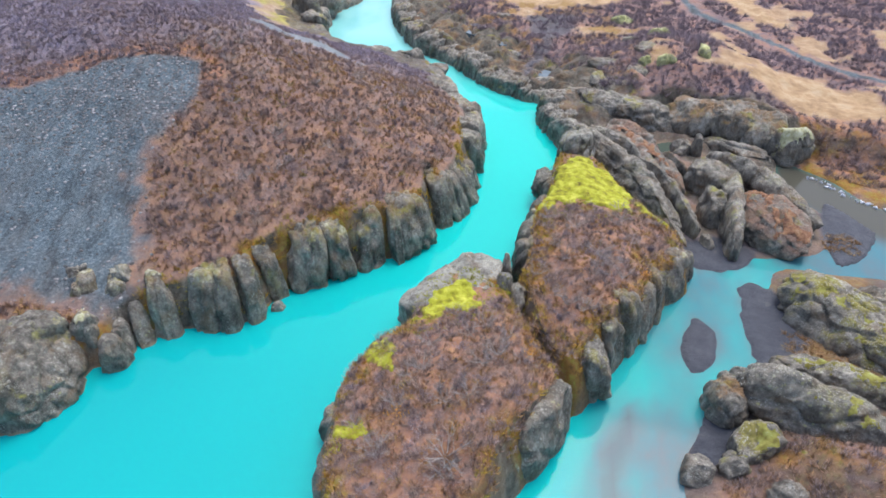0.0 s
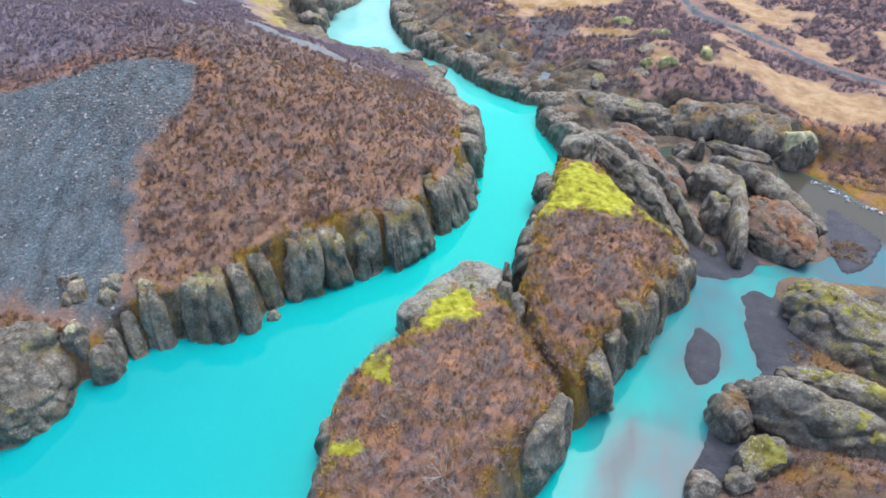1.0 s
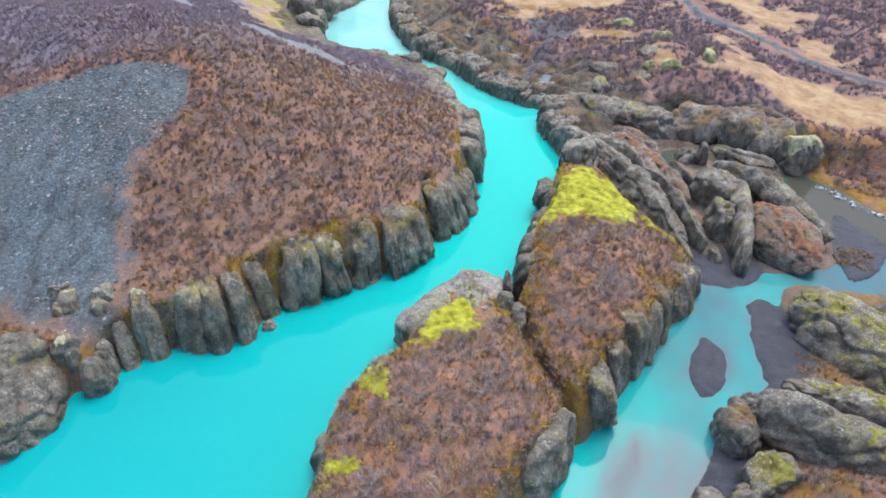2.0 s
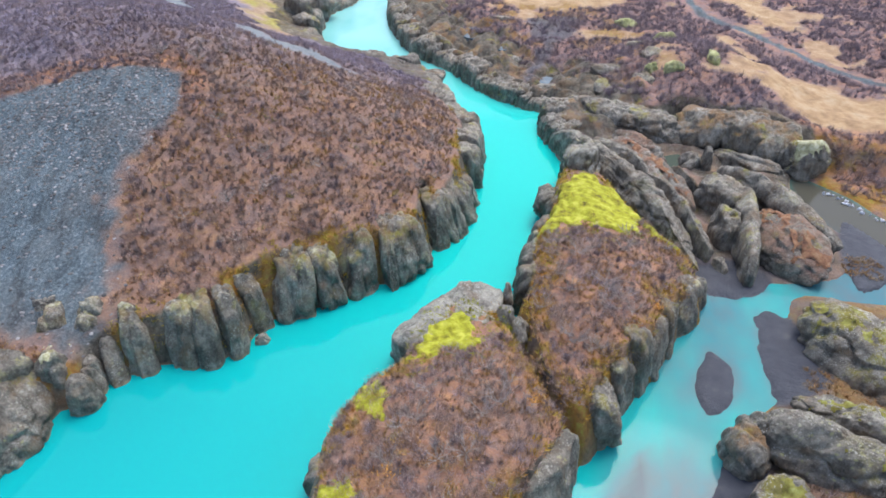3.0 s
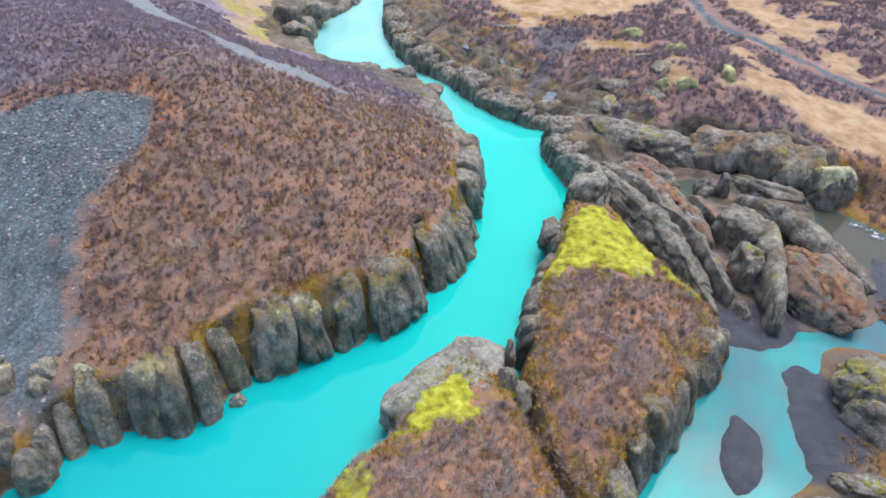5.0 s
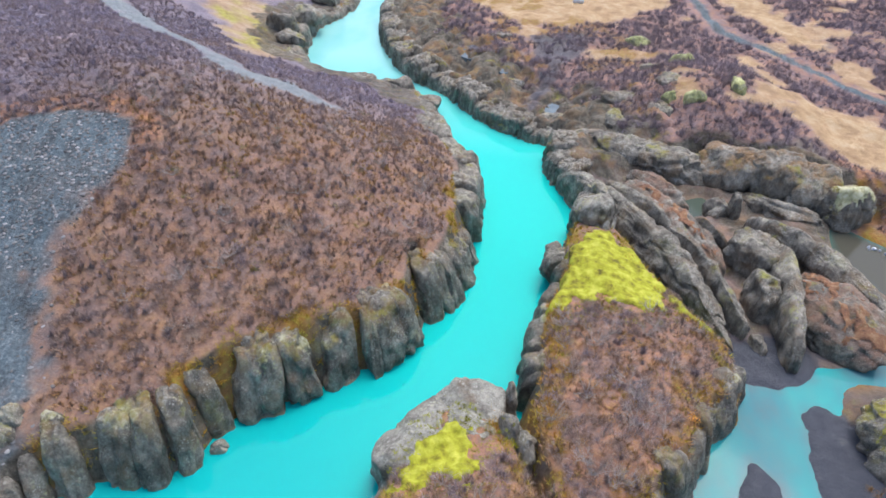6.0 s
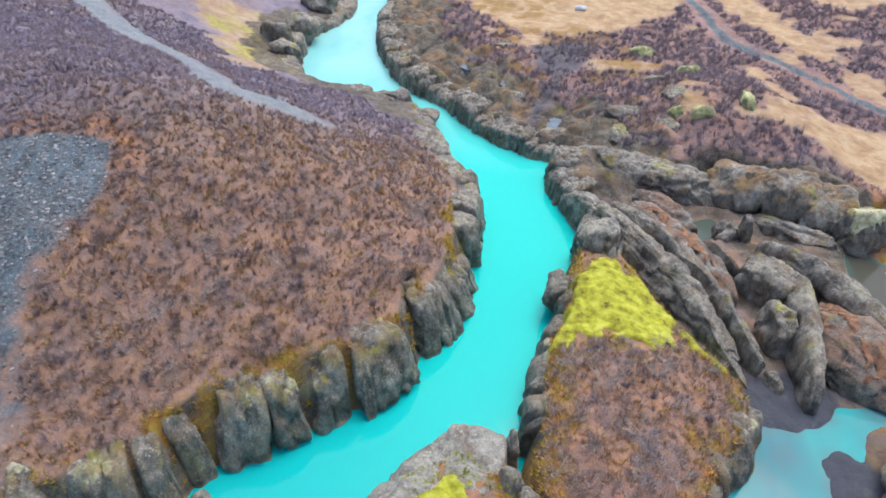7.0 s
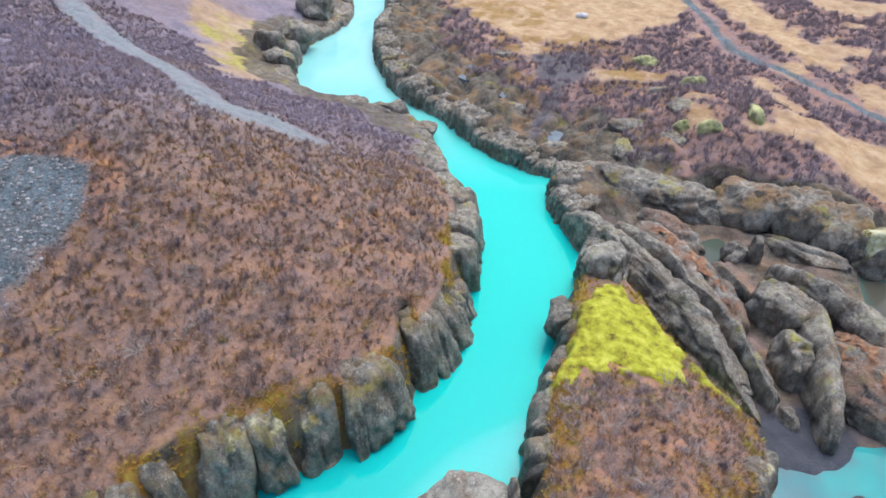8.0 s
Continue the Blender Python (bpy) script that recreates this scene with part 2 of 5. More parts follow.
def rock_material(name, top=None, amount=0.0, lo=0.42, hi=0.58, speckled=False, tone=1.4, rimmed=False):
    """Basalt; top: what grows on its upper side, and how much of it."""
    m, t, b = material(name)
    c = rock_colour(t, 1.0, tone, rimmed)
    if top:
        up = ramp(t, axis(t, 2, "Normal"), [(0.25, 0.0), (0.8, 1.0)])
        cover = times(t, times(t, up, ramp(t, noise_of(t, 0.7, 6, 0.7), [(lo, 0.0), (hi, 1.0)])), amount)
        c = mix(t, cover, c, ramp(t, noise_of(t, 3.0, 6, 0.75), [(0.3, tuple(v * 0.4 for v in top)), (0.5, top), (0.72, tuple(min(0.8, v * 1.5) for v in top))]))
    if speckled:
        c = specks(t, c, up, 0.42, 0.58, 1.0)
    t.links.new(c, b.inputs["Base Color"])
    b.inputs["Roughness"].default_value = 0.85
    crag = t.nodes.new("ShaderNodeMath")
    crag.operation = "MULTIPLY_ADD"
    crag.inputs[1].default_value = 0.6
    t.links.new(noise_of(t, 1.4, 6, 0.7, (1, 1, 0.6), 0.6), crag.inputs[0])
    t.links.new(noise_of(t, 4.5, 10, 0.74), crag.inputs[2])
    relief(t, b, crag.outputs[0], 0.9, 0.24)
    return m


rock_mat = rock_material("basalt")
column_mat = rock_material("grey_column_basalt", tone=1.15, rimmed=True)
boulder_mat = rock_material("dark_boulder_basalt", tone=1.05)
turfed_mat = rock_material("basalt_with_russet_turf", (0.30, 0.17, 0.12), 0.7, 0.42, 0.56)
lichened_mat = rock_material("basalt_with_grey_lichen", (0.20, 0.195, 0.17), 0.7, 0.38, 0.56, True)
ochre_rock_mat = rock_material("basalt_with_ochre_moss", (0.28, 0.155, 0.06), 0.7, 0.44, 0.56)
mossed_mat = rock_material("basalt_with_yellow_moss", (0.28, 0.25, 0.05), 0.85, 0.49, 0.56, True)
pale_rock_mat = rock_material("basalt_crusted_with_pale_lichen", (0.40, 0.40, 0.36), 0.85, 0.38, 0.54, True)


def heath_colour(t):
    low = ramp(t, noise_of(t, 0.45, 5, 0.62), [(0.32, (0.17, 0.145, 0.16)), (0.42, (0.22, 0.175, 0.17)), (0.50, (0.26, 0.185, 0.155)), (0.57, (0.30, 0.195, 0.125)), (0.66, (0.25, 0.205, 0.13)), (0.74, (0.20, 0.165, 0.175))])
    spot = ramp(t, noise_of(t, 1.6, 7, 0.72), [(0.30, (0.11, 0.09, 0.10)), (0.42, (0.23, 0.18, 0.175)), (0.54, (0.26, 0.17, 0.145)), (0.66, (0.30, 0.215, 0.165)), (0.8, (0.38, 0.34, 0.29))])
    c = mix(t, 0.5, low, spot)
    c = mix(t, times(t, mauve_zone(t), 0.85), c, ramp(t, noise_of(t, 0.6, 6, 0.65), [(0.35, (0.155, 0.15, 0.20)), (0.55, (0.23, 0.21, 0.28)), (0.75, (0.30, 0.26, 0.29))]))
    return mix(t, 1.0, c, ramp(t, noise_of(t, 7, 6, 0.75), [(0.3, 0.72), (0.7, 1.55)]), "MULTIPLY")


def land_material(name):
    m, t, b = material(name)
    c = heath_colour(t)
    c = mix(t, attr(t, "deep"), c, ramp(t, noise_of(t, 1.0, 6, 0.7), [(0.34, (0.14, 0.09, 0.085)), (0.45, (0.29, 0.185, 0.15)), (0.54, (0.42, 0.21, 0.13)), (0.66, (0.55, 0.30, 0.13))]))
    straw = ramp(t, noise_of(t, 0.7, 6, 0.7), [(0.3, (0.31, 0.205, 0.12)), (0.5, (0.48, 0.335, 0.195)), (0.7, (0.57, 0.455, 0.31))])
    c = mix(t, attr(t, "meadow"), c, straw)
    ochre = ramp(t, noise_of(t, 2.2, 5, 0.7), [(0.3, (0.12, 0.075, 0.02)), (0.45, (0.29, 0.145, 0.03)), (0.55, (0.30, 0.19, 0.035)), (0.66, (0.30, 0.27, 0.04)), (0.76, (0.40, 0.38, 0.09))])
    c = mix(t, attr(t, "edge"), c, ochre)
    stone = ramp(t, noise_of(t, 5.0, 6, 0.72), [(0.3, (0.055, 0.077, 0.098)), (0.5, (0.105, 0.147, 0.178)), (0.72, (0.26, 0.32, 0.35))])
    stone = mix(t, ramp(t, noise_of(t, 0.5, 5, 0.6, (1, 0.35, 1)), [(0.45, 0.0), (0.75, 0.55)]), stone, (0.13, 0.115, 0.105))
    stone = mix(t, 1.0, stone, ramp(t, noise_of(t, 1.3, 6, 0.7, (1, 0.22, 1)), [(0.36, 0.62), (0.5, 1.05), (0.7, 1.3)]), "MULTIPLY")
    stone = mix(t, attr(t, "pale"), stone, ramp(t, noise_of(t, 2.0, 5, 0.6), [(0.3, (0.18, 0.225, 0.26)), (0.7, (0.30, 0.34, 0.365))]))
    c = mix(t, attr(t, "gravel"), c, stone)
    green = ramp(t, noise_of(t, 2.5, 5, 0.7), [(0.3, (0.17, 0.17, 0.02)), (0.55, (0.42, 0.44, 0.03)), (0.75, (0.55, 0.55, 0.10))])
    c = mix(t, attr(t, "moss"), c, green)
    steep = ramp(t, axis(t, 2, "Normal"), [(0.55, 1.0), (0.78, 0.0)])
    bare = times(t, times(t, steep, times(t, 1.0, times(t, attr(t, "edge"), 0.9), "SUBTRACT")), attr(t, "rock"), "ADD")
    c = mix(t, bare, c, mix(t, 1.0, rock_colour(t, 0.4), (0.7, 0.68, 0.65), "MULTIPLY"))
    mud = ramp(t, noise_of(t, 1.2, 6, 0.65), [(0.3, (0.036, 0.044, 0.066)), (0.6, (0.070, 0.080, 0.108)), (0.8, (0.14, 0.14, 0.15))])
    c = mix(t, attr(t, "mud"), c, mud)
    t.links.new(c, b.inputs["Base Color"])
    wet = ramp(t, attr(t, "mud"), [(0.0, 0.95), (1.0, 0.5)])
    t.links.new(wet, b.inputs["Roughness"])
    relief(t, b, noise_of(t, 4, 9, 0.72), 0.8, 0.2)
    return m


land_mat = land_material("heath_land")


def water_material():
    m, t, b = material("glacial_water")
    milk_and_reflection = ramp(t, noise_of(t, 0.05, 3, 0.5), [(0.35, (0.004, 0.425, 0.44)), (0.65, (0.006, 0.48, 0.48))])
    # The turquoise brightens upstream.
    milk_and_reflection = mix(t, span(t, axis(t, 1), 22, 48), milk_and_reflection, (0.010, 0.60, 0.56))
    # Dark reflection of the western rocks, put into the water's colour.
    milk_and_reflection = mix(t, times(t, span(t, axis(t, 0), -4, -20), 0.5), milk_and_reflection, (0.003, 0.32, 0.38))
    silt = ramp(t, noise_of(t, 0.35, 5, 0.6, (1, 0.6, 1)), [(0.35, (0.05, 0.22, 0.275)), (0.65, (0.105, 0.175, 0.215))])
    c = mix(t, attr(t, "silt"), milk_and_reflection, silt)
    c = mix(t, attr(t, "shoal"), c, ramp(t, attr(t, "shoal"), [(0.45, (0.125, 0.16, 0.19)), (0.95, (0.08, 0.10, 0.13))]))
    # Sky reflection on the far reach, put into the base colour in pale patches.
    sky_sheen = times(t, span(t, axis(t, 1), 58, 80), ramp(t, noise_of(t, 0.09, 4, 0.55, (1, 0.5, 1)), [(0.3, 0.35), (0.55, 0.8)]))
    c = mix(t, sky_sheen, c, (0.36, 0.72, 0.72))
    c = mix(t, attr(t, "murky"), c, (0.085, 0.085, 0.068))
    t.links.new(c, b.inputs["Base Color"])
    b.inputs["Roughness"].default_value = 0.05
    b.inputs["IOR"].default_value = 1.33
    b.inputs["Specular IOR Level"].default_value = 0.5
    relief(t, b, noise_of(t, 1.8, 5, 0.6), 0.06, 0.05)
    return m


water_mat = water_material()


def simple(name, stops, scale, rough=0.9, second=None):
    m, t, b = material(name)
    c = ramp(t, noise_of(t, scale, 5, 0.65), stops)
    if second:
        g = t.nodes.new("ShaderNodeNewGeometry")
        c = mix(t, 1.0, c, ramp(t, g.outputs["Random Per Island"], second), "MULTIPLY")
    t.links.new(c, b.inputs["Base Color"])
    b.inputs["Roughness"].default_value = rough
    return m, t, b


def plant_material(name, stops, scale, second, far):
    m, t, b = material(name)
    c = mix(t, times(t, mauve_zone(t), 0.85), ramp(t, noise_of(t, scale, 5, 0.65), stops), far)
    g = t.nodes.new("ShaderNodeNewGeometry")
    c = mix(t, 1.0, c, ramp(t, g.outputs["Random Per Island"], second), "MULTIPLY")
    t.links.new(c, b.inputs["Base Color"])
    b.inputs["Roughness"].default_value = 0.9
    return m


twig_mat = plant_material("scrub_twigs", [(0.3, (0.30, 0.26, 0.31)), (0.45, (0.33, 0.27, 0.29)), (0.58, (0.36, 0.27, 0.23)), (0.72, (0.38, 0.34, 0.37))], 0.6, [(0.0, 0.3), (0.65, 1.0), (1.0, 1.9)], (0.36, 0.335, 0.45))
dark_twig_mat = plant_material("dark_scrub_twigs", [(0.35, (0.22, 0.18, 0.205)), (0.6, (0.30, 0.225, 0.215))], 0.5, [(0.0, 0.6), (0.8, 1.1), (1.0, 2.2)], (0.27, 0.23, 0.29))
bank_twig_mat = plant_material("bank_scrub_twigs", [(0.3, (0.28, 0.235, 0.28)), (0.5, (0.31, 0.245, 0.25)), (0.7, (0.36, 0.26, 0.20))], 0.6, [(0.0, 0.3), (0.65, 1.0), (1.0, 1.7)], (0.29, 0.245, 0.29))
under_mat = plant_material("russet_undergrowth", [(0.28, (0.26, 0.225, 0.24)), (0.42, (0.31, 0.235, 0.20)), (0.52, (0.36, 0.215, 0.13)), (0.60, (0.44, 0.27, 0.11)), (0.68, (0.34, 0.31, 0.13)), (0.76, (0.28, 0.22, 0.24))], 0.8, [(0.0, 0.45), (1.0, 1.45)], (0.29, 0.25, 0.30))
ochre_mat, _, _ = simple("ochre_grass", [(0.35, (0.42, 0.19, 0.03)), (0.50, (0.46, 0.30, 0.04)), (0.64, (0.42, 0.39, 0.06))], 0.6, 0.9, [(0.0, 0.55), (1.0, 1.4)])
straw_mat, _, _ = simple("dry_straw", [(0.35, (0.30, 0.16, 0.07)), (0.52, (0.42, 0.27, 0.13)), (0.66, (0.50, 0.38, 0.22))], 0.9, 0.9, [(0.0, 0.5), (1.0, 1.3)])
moss_mat, t, b = simple("yellow_moss", [(0.30, (0.10, 0.085, 0.015)), (0.40, (0.24, 0.23, 0.02)), (0.52, (0.38, 0.40, 0.03)), (0.68, (0.54, 0.55, 0.09))], 1.7, 0.95)
relief(t, b, noise_of(t, 7, 8, 0.75), 0.6, 0.1)
pale_mat, _, _ = simple("pale_bark", [(0.3, (0.30, 0.27, 0.26)), (0.7, (0.50, 0.47, 0.45))], 2.0, 0.85)
leaf_mat, _, _ = simple("orange_leaves", [(0.3, (0.75, 0.30, 0.04)), (0.7, (0.85, 0.48, 0.12))], 5.0, 0.8, [(0.0, 0.7), (1.0, 1.25)])
snow_mat, _, _ = simple("old_snow", [(0.3, (0.56, 0.60, 0.70)), (0.7, (0.76, 0.79, 0.85))], 3.0, 0.7)
scree_mat, _, _ = simple("scree_stones", [(0.3, (0.16, 0.165, 0.18)), (0.7, (0.34, 0.34, 0.35))], 2.0, 0.9, [(0.0, 0.35), (0.8, 0.9), (1.0, 1.5)])

# ---- the plan ----
HEADLAND = spline([
    (-90, 0), (-40, 6), (-30, 11), (-24.5, 14.6), (-22.4, 16), (-21.2, 16.4), (-20.5, 17.8), (-20.2, 19.4), (-20.4, 20.8), (-19.2, 21.4), (-19.3, 22.9), (-18.1, 23.6),
    (-17.1, 24.5), (-14.8, 25), (-12.7, 26.3), (-12.6, 28.4), (-11.4, 29.8), (-9.8, 30.3), (-7.1, 32.8), (-5.8, 33.4), (-3.9, 35.7), (-4, 37.4), (-2.9, 38.5), (-2, 41.6),
    (-2.0, 44.6), (-2.4, 48), (-2.3, 50.4), (-2.8, 52.6), (-4.3, 55.6), (-5.5, 57.6), (-6.3, 60.7), (-7.7, 64.9), (-9.2, 68.1), (-11.2, 70.2), (-13.2, 71.0), (-15.0, 71.2), (-16.4, 71.8),
    (-18.9, 71.6), (-22.8, 74.2), (-24.2, 76.2), (-26.2, 85.3), (-25.8, 89.2), (-24.2, 93.7), (-24, 99.6)], 0.6, False)
HEADLAND = np.vstack([HEADLAND[:-1], spline([(-24, 99.6), (-26, 107.3), (-31, 125), (-40, 160), (-90, 160), (-90, 0)], 3, False)[:-1]])
BANK_EDGE = [(-20.8, 108.1), (-19.5, 100.3), (-18.7, 90.3), (-17, 83.9), (-14.3, 77.7), (-11.7, 73.7), (-9.1, 71.5), (-6.5, 68.7), (-3.5, 64.7), (-1, 62.6), (0.9, 61.4), (2.7, 60.8), (2.5, 56.9), (2.8, 55), (4.5, 53.3)]
BANK = np.vstack([spline(BANK_EDGE, 0.6, False), spline([(5.2, 50), (6, 46), (9, 41), (12, 37.2), (13.5, 35.7), (14.7, 35.7), (16.8, 36.2), (21.8, 37.4), (24.4, 40), (26.2, 41.5), (30, 40), (45, 36), (90, 30)], 0.8, False),
                  [(90, 160), (-36, 160), (-26, 125)]])
STREAM = spline([(22.9, 50.9), (22.3, 47.6), (24.2, 43.6), (26.4, 41.9), (30, 40), (45, 35), (46, 39), (31, 43.2), (27.4, 45.2), (25.9, 48.1), (23.7, 50.4)])
ISLAND_MID = spline([(5.0, 49.4), (4.2, 48.4), (3.9, 46.6), (3.4, 44.9), (2.9, 43.0), (3.1, 41.2), (2.6, 38.8), (1.9, 37.2), (1.7, 34.6), (1.7, 31.6), (1.4, 28.5), (2.3, 24.7), (3.8, 21.8), (5.2, 21.4), (6.2, 22.5), (7.5, 25.1), (9.7, 27.9), (10.6, 29.8), (11.3, 31.2),
                     (12.5, 32.3), (12.9, 35.2), (11.3, 38.2), (9.3, 41.7), (7.5, 45.2), (6.2, 47.6)])
ISLAND_FRONT = spline([(0.9, 31.2), (0.1, 31.5), (-1.4, 31.0), (-2.6, 30.0), (-3.8, 28.9), (-4.2, 26.6), (-4.6, 24.6), (-5.9, 23.4), (-6.6, 21.2), (-7.0, 18.8), (-6.7, 16.6), (-6.0, 14.0), (-4.5, 11), (0, 10.5), (1.8, 14), (2.7, 16.6), (3.5, 18.0), (4.8, 20.3), (5.0, 21.7),
                       (4.1, 23.4), (2.9, 26), (1.9, 28.6), (1.3, 30.6)])
LEDGE = spline([(19.2, 36), (17.9, 34.7), (17.6, 31.9), (18, 29.9), (16.9, 28.1), (15.4, 27), (12.5, 24.1), (12.3, 22.5), (10.8, 20.2), (10.2, 18.9), (10.3, 15), (12, 8), (60, 8), (60, 31), (32, 35), (24, 35.8)])
GRAVEL = spline([(-45, 22), (-26.7, 22.8), (-23.4, 23.4), (-20.8, 22.4), (-19.2, 22.8), (-19.5, 24.8), (-20.6, 27.4), (-21.6, 31.6), (-21.6, 35.8), (-21.2, 39.0), (-22.2, 41.5), (-26, 41.4), (-30.4, 39.6), (-34.5, 37.8), (-48, 34.5)])


def scree_inside(x, y):
    return inside_distance(x, y, GRAVEL) + 1.4 * fbm(x * 0.5, y * 0.5, 0.0, 4, 51) * np.where(y > 36.5, 0.3, 1.0)


SANDBARS = [spline([(11.9, 28.7), (12.6, 30.2), (13.3, 29), (13.2, 27.1), (11.7, 25.6), (11.5, 27.3)]),
            spline([(15.9, 33.4), (17.1, 33.9), (18.4, 31), (18.2, 29), (15.6, 27), (15.5, 29.8)]),
            spline([(11, 20), (11.5, 21.6), (12.4, 22.8), (13.2, 22.2), (12.5, 20.8), (11.8, 19.6)]),
            spline([(13.2, 37.6), (16.4, 38.4), (16.9, 36.1), (15, 35.3), (13.2, 35.5)])]
SHOAL = spline([(5.6, 15.5), (6.2, 19.2), (7.1, 22.1), (8.6, 24.6), (9.6, 24.2), (8.7, 21.4), (7.9, 18.6), (7.4, 15.5)])
HILL_PATH = spline([(-14.1, 52.3), (-16.7, 51.1), (-20.0, 51.6), (-24.4, 56.6), (-28.6, 61.2), (-35.5, 66), (-43.4, 71.7), (-52, 80), (-62, 95)], 1.0, False)
FOOTPATH = spline([(14, 122), (18.9, 104.7), (20.5, 94.4), (21.3, 86), (25.4, 80.1), (28.5, 73.8), (32, 69.5), (45, 60)], 1.0, False)
MEADOWS = [spline([(20.9, 64), (26, 66), (33, 63), (33, 56), (25.5, 55.2), (23, 57.5)]), spline([(20.9, 64), (23.5, 64), (23.2, 72), (22, 80), (20.8, 80), (21.2, 72)]),
           spline([(-10.8, 101), (-2.6, 88), (3.6, 85.6), (9.7, 88), (17.1, 97), (19.4, 104), (16, 118), (-8, 118)]), spline([(22.5, 104), (24, 92), (29, 82), (32, 82), (29, 96), (27, 112)])]
YELLOW = spline([(-38, 85), (-29, 86), (-26.5, 77), (-23.5, 69), (-26, 66.5), (-32.5, 74)])


def headland_top(X, Y):
    return 0.16 + bump(X, Y, 7.93, -31.9, 49.1, 19.2, 18.9) + bump(X, Y, 4.93, -16.8, 42.7, 15.1, 15.6) + bump(X, Y, 6.32, -46, 87, 14.7, 65) + 3.5 * smooth((-X - 38) / 30) + bump(X, Y, 4.5, -54, 84, 13, 18)


def bank_top(X, Y):
    foot = np.interp(X, [-40, 2, 15, 20, 25, 40], [40, 52, 56.5, 54, 51.5, 50])
    rise = smooth((Y - foot) / 2.6)
    high = 1.9 + bump(X, Y, 2.7, 17, 66, 8, 9) + bump(X, Y, 1.0, 21, 54, 4, 4) + 0.5 * smooth((Y - 68) / 20) + bump(X, Y, -0.6, 3.5, 67, 3.5, 6)
    high = high + 2.0 * smooth((Y - 115) / 60)
    return 0.15 + rise * high


def mid_top(X, Y):
    return 2.15 + bump(X, Y, 1.9, 5.6, 29.5, 4.6, 9) + bump(X, Y, 0.9, 5.0, 43, 3, 4)


def front_top(X, Y):
    return 2.4 + bump(X, Y, 1.6, 0.5, 18.5, 5, 7)


def ledge_top(X, Y):
    return 0.1 + bump(X, Y, 1.9, 17.6, 18.6, 3.6, 3.0) + bump(X, Y, 2.5, 34, 22, 12, 8)


def mass(X, Y, line, top, steep, seed, lumps=0.3, back=0.0):
    wob = 0.55 * fbm(X * 0.55, Y * 0.55, 0.0, 3, seed)
    d = inside_distance(X, Y, line) + wob * 0.6 - back
    up = np.clip(d / steep, 0, 1)
    h = (top(X, Y) + lumps * fbm(X * 0.35, Y * 0.35, 3.0, 4, seed + 2) * smooth(d / 2.5) * smooth(top(X, Y) / 1.5) + 0.10 * fbm(X * 1.8, Y * 1.8, 1.0, 3, seed + 9)) * up ** 0.7
    return np.where(d > 0, h, np.maximum(-0.9, d * 1.2)), d


